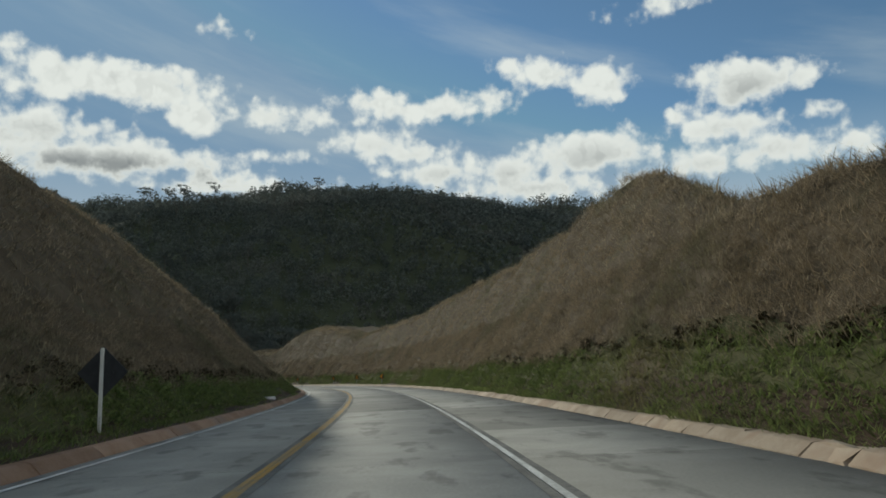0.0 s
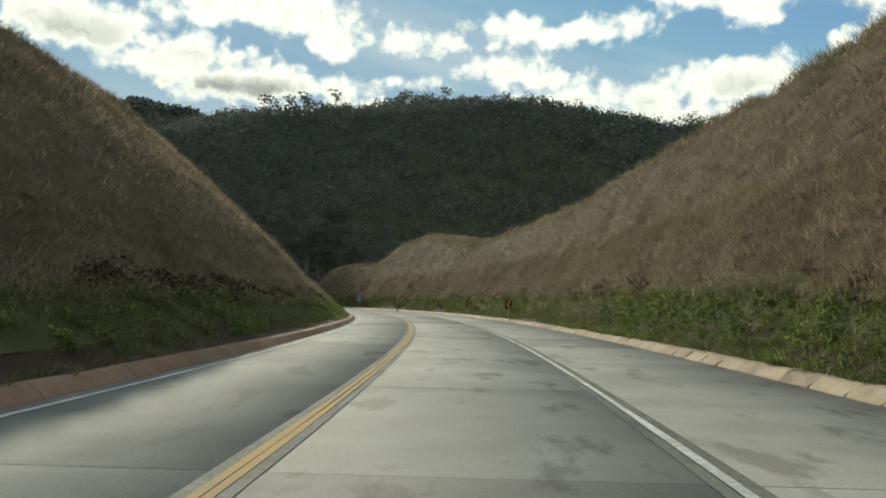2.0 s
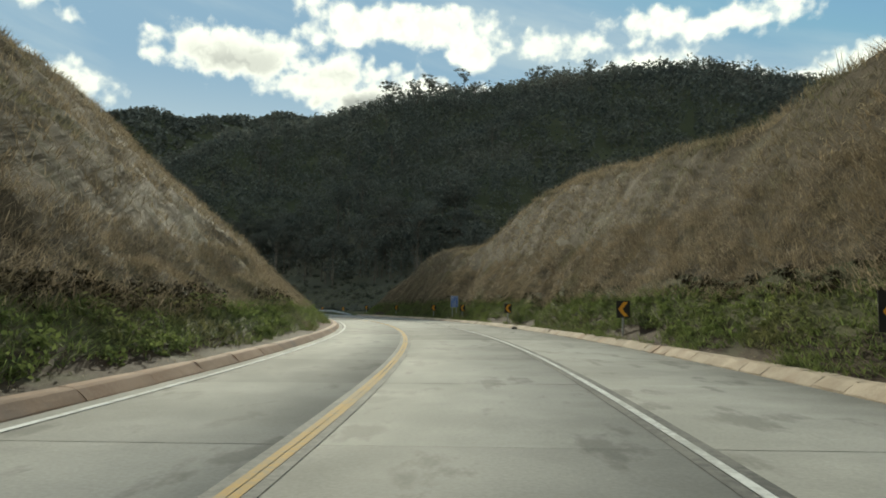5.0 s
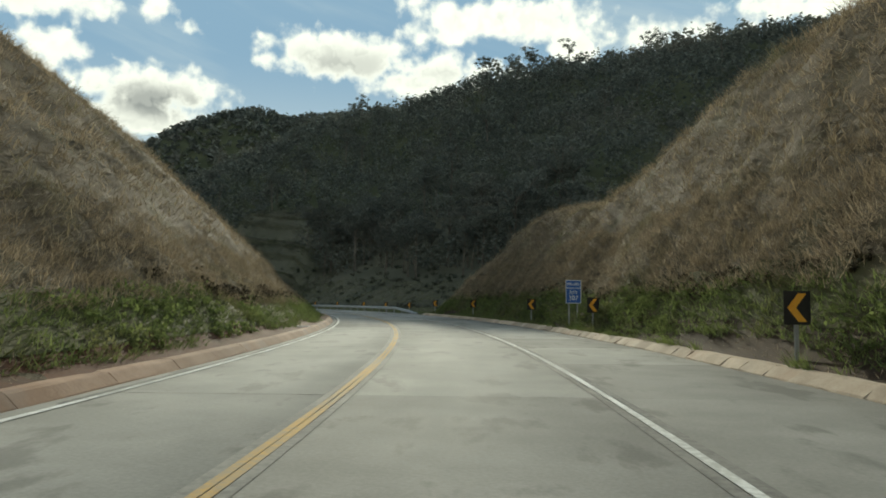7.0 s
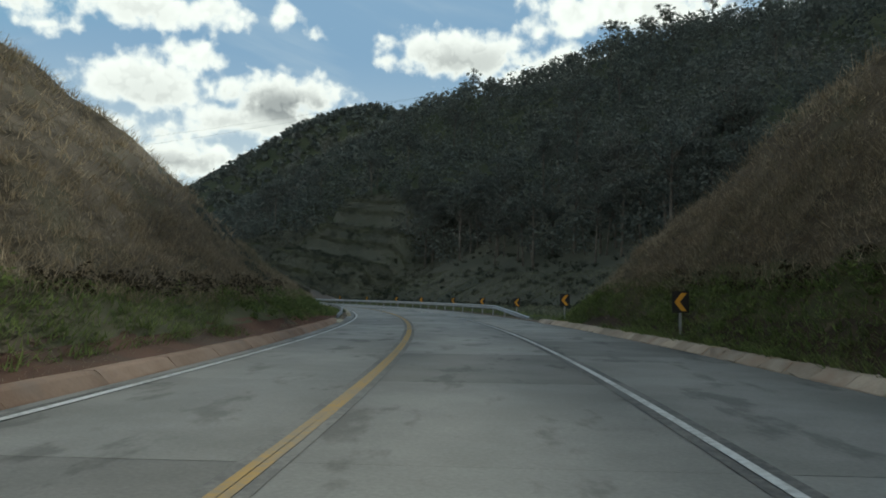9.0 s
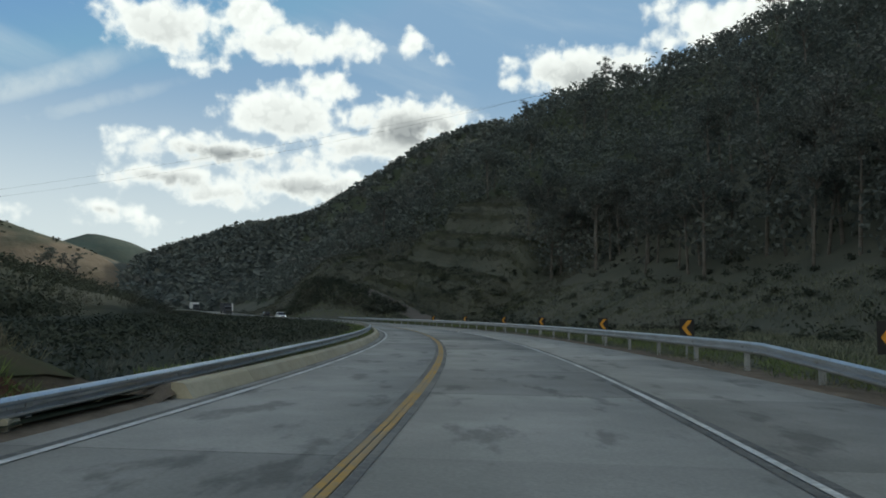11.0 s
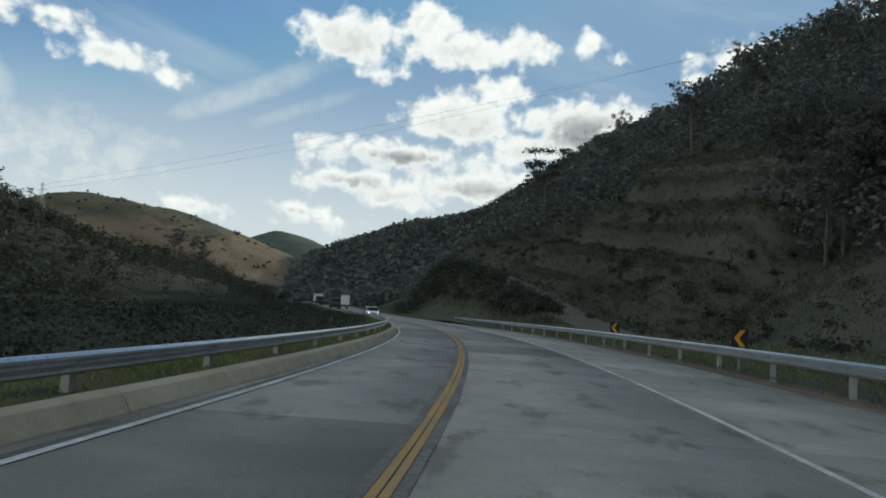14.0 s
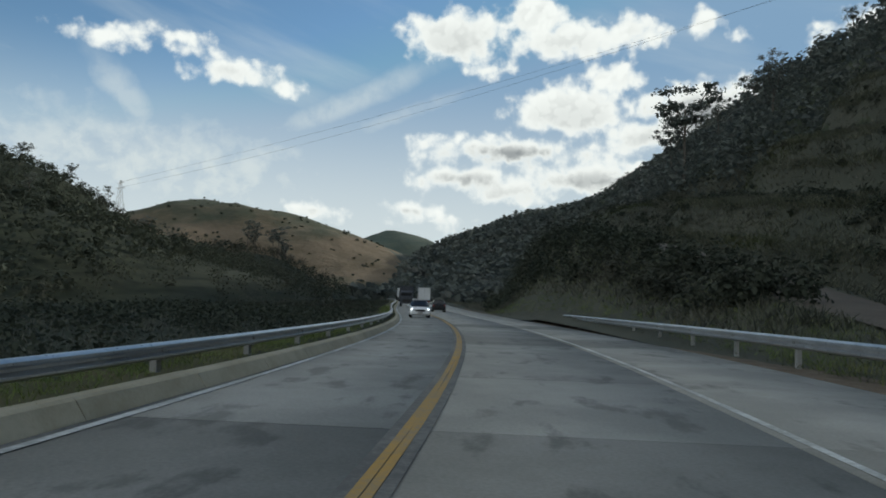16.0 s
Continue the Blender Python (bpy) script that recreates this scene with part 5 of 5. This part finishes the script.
tousled("dry_grass_right", 29000, -12, 221, 9.15, 11.7, bank_right, M_DRY, 0.34, 0.009, 10, 31, -1.0, "tall matted dry brown grass low on the cutting", crest_right)
tousled("dry_grass_right", 27000, -12, 221, 11.6, 20.0, bank_right, M_DRY, 0.38, 0.017, 6, 36, -1.0, "tall matted dry brown grass high on the cutting", crest_right)
tousled("dry_grass_left", 23000, -5, 228, -5.8, -9.2, bank_left, M_DRY, 0.34, 0.01, 8, 32, 1.0, "matted dry grass low on the shaded cutting")
tousled("dry_grass_left", 22000, -5, 228, -9.1, -26, bank_left, M_DRY, 0.42, 0.021, 5, 37, 1.0, "matted dry grass high on the shaded cutting")
# pale seed heads catching the light
p, s, l = on_bank(12000, -12, 221, 9.3, 17.5, bank_right, 35)
k = (fbm(s * 0.5 + 3, l * 0.7, 3) > 0.02) & (p[:, 2] < crest_right(s) + 0.9)
p[:, 2] += 0.16
tagged(blades("seed_heads_right", p[k], M_STRAW, 0.16, 0.014, 4, 1.6, 0.22), "pale seed heads among the dry grass", "dry grass", kind="stuff")
# longer grass along the skyline of the right bank
p, s, l = on_bank(5200, -12, 215, 10.0, 20.5, bank_right, 33)
k = np.abs(p[:, 2] - crest_right(s)) < 1.1
tagged(blades("crest_grass", p[k], M_DRY, 0.7, 0.014, 8, 0.9, 0.4), "long dry grass on the crest of the cutting", "dry grass", kind="stuff")

# green weeds along both verges
p, s, l = on_bank(27000, -12, 220, 7.98, 9.3, bank_right, 41)
k = fbm(s * 0.13, l * 0.9, 3) + 0.9 * (l - 8.5 + 0.5 * np.clip((75 - s) / 30, 0, 1)) > -0.4
tagged(blades("verge_weeds_right", p[k], M_GREEN, 0.22, 0.015, 7, 1.3, 0.22, downhill(s[k], -0.2)), "green weeds and grass along the verge", "weeds", kind="stuff")
p, s, l = on_bank(19000, -5, 226, -4.15, -6.3, bank_left, 42)
k = fbm(s * 0.11 + 30, l * 0.8, 3) + 0.55 * (-l - 4.9) > -0.28
tagged(blades("verge_weeds_left", p[k], M_GREEN, 0.22, 0.015, 7, 1.3, 0.22, downhill(s[k], 0.2)), "green weeds along the foot of the cutting", "weeds", kind="stuff")
# long weeds hanging over the kerb on to the shoulder
r = np.random.default_rng(47)
s, l = np.concatenate([14 + 68 * r.random(420), 128 + 84 * r.random(170)]), 7.72 + 0.32 * r.random(590)
k = fbm(s * 0.35, s * 0.05 + 3, 3) > -0.02
p = at(s[k], l[k], 0.2)
tagged(blades("kerb_weeds", p, M_GREEN, 0.36, 0.013, 16, 0.9, 0.16, downhill(s[k], -0.55)), "long green weeds hanging over the kerb", "weeds", kind="stuff")
s, l = 20 + 40 * r.random(26), -3.85 - 0.2 * r.random(26)
tagged(blades("kerb_weeds", at(s, l, 0.2), M_GREEN, 0.24, 0.012, 10, 0.9, 0.14, downhill(s, 0.5)), "green weeds hanging over the kerb", "weeds", kind="stuff")
# dead stalks on the bare soil
p, s, l = on_bank(5000, -12, 220, 7.95, 8.9, bank_right, 43)
tagged(blades("dead_stalks_right", p, M_DRY, 0.16, 0.006, 4, 2.2, 0.2), "dead stalks on the bare soil", "dry grass", kind="stuff")
p, s, l = on_bank(3000, -5, 226, -4.0, -5.0, bank_left, 44)
tagged(blades("dead_stalks_left", p, M_DRY, 0.14, 0.006, 5, 2.2, 0.2), "dead stalks on the red soil", "dry grass", kind="stuff")


def clumps(name, n, s0, s1, l0, l1, height, size, leaf, count, mat, label, seed):
    p, s, l = on_bank(n, s0, s1, l0, l1, height, seed)
    r = np.random.default_rng(seed)
    keep = fbm(s * 0.12 + seed, l * 0.8) > -0.05
    p = p[keep]
    sz = size * (0.5 + r.random(len(p)))
    p[:, 2] += sz * 0.35
    v, f = leaf_cloud(p, np.stack([sz * 1.2, sz * 1.2, sz], 1), count, leaf, 0.8, 0.2)
    tagged(new(name, mesh_from(name, v, f, mat)), label, "weeds", kind="stuff")


# dark clumps that stand in for the shadowed gaps between weeds and hanging grass
clumps("notch_brush_right", 900, -12, 217, 9.1, 9.5, bank_right, 0.18, 0.06, 26, M_NOTCH_SHADE, "dark clumps standing in for shade under the hanging dry grass", 53)
clumps("notch_brush_left", 1300, -5, 222, -5.9, -6.7, bank_left, 0.28, 0.06, 28, M_NOTCH_SHADE, "dark clumps standing in for shade at the foot of the cutting", 54)
clumps("leafy_weeds_right", 1500, -12, 217, 8.45, 9.25, bank_right, 0.22, 0.05, 44, M_GREEN, "leafy green weeds on the verge", 51)
clumps("leafy_weeds_left", 1200, -5, 222, -4.5, -6.2, bank_left, 0.3, 0.055, 50, M_GREEN, "leafy green weeds under the cutting", 52)


def beside(n, s0, s1, l0, l1, seed, rise=None):
    r = np.random.default_rng(seed)
    s, l = s0 + (s1 - s0) * r.random(n), l0 + (l1 - l0) * r.random(n)
    p = at(s, l)
    p[:, 2] = land_z(p[:, 0], p[:, 1]) if rise is None else p[:, 2] + rise
    return p[(np.abs(l - track_l(s)) > 3.0) | (s < 334) | (s > 445)]


tagged(blades("roadside_grass_right", beside(7000, 222, 420, 8.5, 17, 61), M_GREEN, 0.36, 0.012, 8, 1.2, 0.3), "rough green grass behind the guard rail", "grass", kind="stuff")
tagged(blades("meadow_tall_grass", beside(30000, 224, 420, 11, 46, 62), M_OLIVE, 0.55, 0.03, 5, 1.1, 0.55), "tall rough grass in the meadow and on the spur", "grass", kind="stuff")
tagged(blades("roadside_grass_left", beside(7000, 230, 440, -3.85, -5.2, 63, 0.17), M_GREEN, 0.16, 0.012, 7, 1.2, 0.3), "rough green grass behind the kerb and rail", "grass", kind="stuff")
tagged(blades("valley_grass_left", beside(9000, 224, 500, -5.2, -28, 64), M_MIXED, 0.4, 0.014, 5, 1.0, 0.5), "rough dark grass among the scrub inside the bend", "grass", kind="stuff")
# tufts along the gravel and behind the kerb
q = beside(2600, 221, 470, 7.6, 9.2, 67)
q[:, 2] += 0.1
tagged(blades("gravel_tufts", q, M_MIXED, 0.15, 0.008, 7, 1.4, 0.16), "small grass tufts in the gravel edge", "grass", kind="stuff")
r = np.random.default_rng(68)
s, l = 224 + 300 * r.random(2100), -5.6 - 26 * r.random(2100) ** 1.2
p = at(s, l)
zz = land_z(p[:, 0], p[:, 1])
size = 0.45 + 0.7 * r.random(len(s)) ** 1.5
top = np.minimum(zz + size * 0.5, 0.5 + 0.8 * climb(s) - 0.75 * size)
for k, count, leaf in ((l > -12.5, 116, 0.075), (l <= -12.5, 56, 0.14)):
    v, f = leaf_cloud(np.stack([p[k, 0], p[k, 1], top[k]], 1), np.stack([size * 1.9, size * 1.9, size * 1.3], 1)[k], count, leaf, 1.0, 0.1)
    tagged(new("low_scrub", mesh_from("low_scrub", v, f, M_BUSH)), "low dark scrub on the bank inside the bend", "scrub", kind="stuff")
tagged(blades("terrace_grass", beside(36000, 350, 515, 10, 72, 65), M_MIXED, 0.7, 0.05, 5, 1.2, 0.6), "matted dry grass on the terraced slope", "grass", kind="stuff")

# longer grass along the bench lips, its paler colour standing in for sky light
q = beside(30000, 352, 440, 32, 70, 74)
ss, ls = along(q[:, 0], q[:, 1])
lip = benches(ss, ls, 0) - 0.5 * (benches(ss, ls - 2, 0) + benches(ss, ls + 2, 0))
tagged(blades("bench_grass", q[lip > 0.55], M_OLIVE, 0.9, 0.03, 7, 1.0, 0.6), "long grass on the bench lips, coloured paler to imitate sky light", "grass", kind="stuff")

# tall bushes on the shoulder between the highway and the track
r = np.random.default_rng(69)
s, l = 356 + 90 * r.random(300), 11.0 + 7.0 * r.random(300)
p = at(s, l)
size = 0.7 + 1.1 * r.random(len(s))
v, f = leaf_cloud(np.stack([p[:, 0], p[:, 1], land_z(p[:, 0], p[:, 1]) + size * 0.6], 1), np.stack([size, size, size * 1.2], 1), 90, 0.17, 1.0, 0.15)
tagged(new("shoulder_bushes", mesh_from("shoulder_bushes", v, f, M_BUSH)), "tall dark bushes between the highway and the dirt track", "bushes", kind="stuff")

# shrubs along the terraces
r = np.random.default_rng(66)
s, l = 350 + 165 * r.random(900), 22 + 74 * r.random(900)
p = at(s, l)
zz = land_z(p[:, 0], p[:, 1])
keep = (fbm(p[:, 0] * 0.08, p[:, 1] * 0.08) > 0.05) & (np.abs(l - track_l(s)) > 3.5)
p, zz = p[keep], zz[keep]
size = 0.5 + 1.3 * r.random(len(p)) ** 2
v, f = leaf_cloud(np.stack([p[:, 0], p[:, 1], zz + size * 0.4], 1), np.stack([size * 1.3, size * 1.3, size], 1), 60, 0.22, 0.8, 0.2)
tagged(new("terrace_shrubs", mesh_from("terrace_shrubs", v, f, M_BUSH)), "dark shrubs scattered over the terraced slope", "shrubs", kind="stuff")

# ---- litter beside the road ----
st = tagged(new("concrete_block", box("concrete_block", (0.75, 0.5, 0.18), (0, 0, 0.06), M_SIGNWHITE, 0.03)), "pale broken concrete block on the verge", "block")
st.matrix_world = stand(41.8, -4.5, float(bank_left(41.8, -4.5)), 0.4)
pl = tagged(new("white_plank", box("white_plank", (0.12, 0.9, 0.035), (0, 0, 0.05), M_SIGNWHITE, 0.01)), "short white plank lying behind the kerb", "plank")
pl.matrix_world = stand(172.5, -4.15, float(bank_left(172.5, -4.15)), 1.25)

# stones lying on the shoulder
def stone(s, l, size, label):
    bm = bmesh.new()
    bmesh.ops.create_icosphere(bm, subdivisions=2, radius=1.0)
    for v in bm.verts:
        v.co = Vector((v.co.x * size * 1.6, v.co.y * size, v.co.z * size * 0.7)) * (1 + 0.5 * noise.noise(v.co * 1.3 + Vector((s, l, 0))))
    o = tagged(new("stone", from_bm("stone", bm, M_BARK)), label, "stone", "stones on the shoulder")
    o.matrix_world = stand(s, l, 0.35 * size, 0.3)


stone(149.2, 7.28, 0.13, "brown stone lying against the kerb")
stone(142.9, 5.3, 0.03, "small dark stone on the concrete shoulder")
stone(143.2, 5.95, 0.03, "small dark stone on the concrete shoulder")

# broken concrete at the end of the kerb
r = np.random.default_rng(80)
for k in range(9):
    w, d, h = 0.12 + 0.3 * r.random(), 0.1 + 0.2 * r.random(), 0.06 + 0.1 * r.random()
    o = new("rubble", box("rubble", (w, d, h), (0, 0, h * 0.3), M_GUTTER, 0.015, 0.8))
    tagged(o, "broken lump of pale kerb concrete", "rubble", "broken kerb concrete")
    o.matrix_world = stand(219.5 + 8 * r.random(), -3.75 - 0.5 * r.random(), 0.05, 6 * r.random())

# ---- slabs and kerb stones, piece by piece ----
r = np.random.default_rng(71)
pitch = 5.6
for k in range(-2, 66):
    a, b = k * pitch + 0.006, (k + 1) * pitch - 0.006
    for l0, l1 in ((-3.6, -0.006), (0.006, 3.84), (3.852, EDGE_R)):
        part("slab", slab(a, b, l0, l1, 0.0 + 0.003 * r.random()), road)
for a, b in ((-55, -2 * pitch), (66 * pitch, 900)):
    for l0, l1 in ((-3.6, -0.006), (0.006, 3.84), (3.852, EDGE_R)):
        tagged(part("paving", slab(a, b, l0, l1, 0.001), road), kind="stuff")

kl = [(-3.52, -0.05), (-3.56, 0.02), (-3.72, 0.17), (-3.78, 0.2), (-3.98, 0.2), (-3.98, -0.05)]
kerb_l = empty("kerb_left")
tagged(kerb_l, "reddish concrete kerb along the inside of the bend", "kerb", kind="structure")
a = -40.0
while a < 215:
    n = 2.3 + 0.4 * r.random()
    if not 15.2 < a + n < 16.6:
        part("kerb_stone", kerb(a + 0.012, a + n - 0.012, kl, M_KERB_L, 0.006), kerb_l)
    a += n
kg = [(-3.22, -0.05), (-3.24, 0.02), (-3.36, 0.21), (-3.42, 0.24), (-3.58, 0.24), (-3.58, -0.05)]
kerb_g = empty("kerb_valley")
tagged(kerb_g, "buff concrete kerb and gutter under the guard rail", "kerb", kind="structure")
a = 228.0
while a < 545:
    part("kerb_stone", kerb(a + 0.008, a + 2.99, kg, M_GUTTER, 0.003), kerb_g)
    a += 3.0
kr = [(7.38, -0.05), (7.4, 0.03), (7.6, 0.18), (7.66, 0.2), (7.92, 0.2), (7.94, -0.05)]
kerb_r = empty("kerb_right")
tagged(kerb_r, "weathered pale concrete kerb along the shoulder", "kerb", kind="structure")
a = -30.0
while a < 219:
    n = 0.95 + 0.15 * r.random()
    part("kerb_stone", kerb(a + 0.007, a + n - 0.007, kr, M_KERB_R, 0.03 if r.random() < 0.08 else 0.012), kerb_r)
    a += n
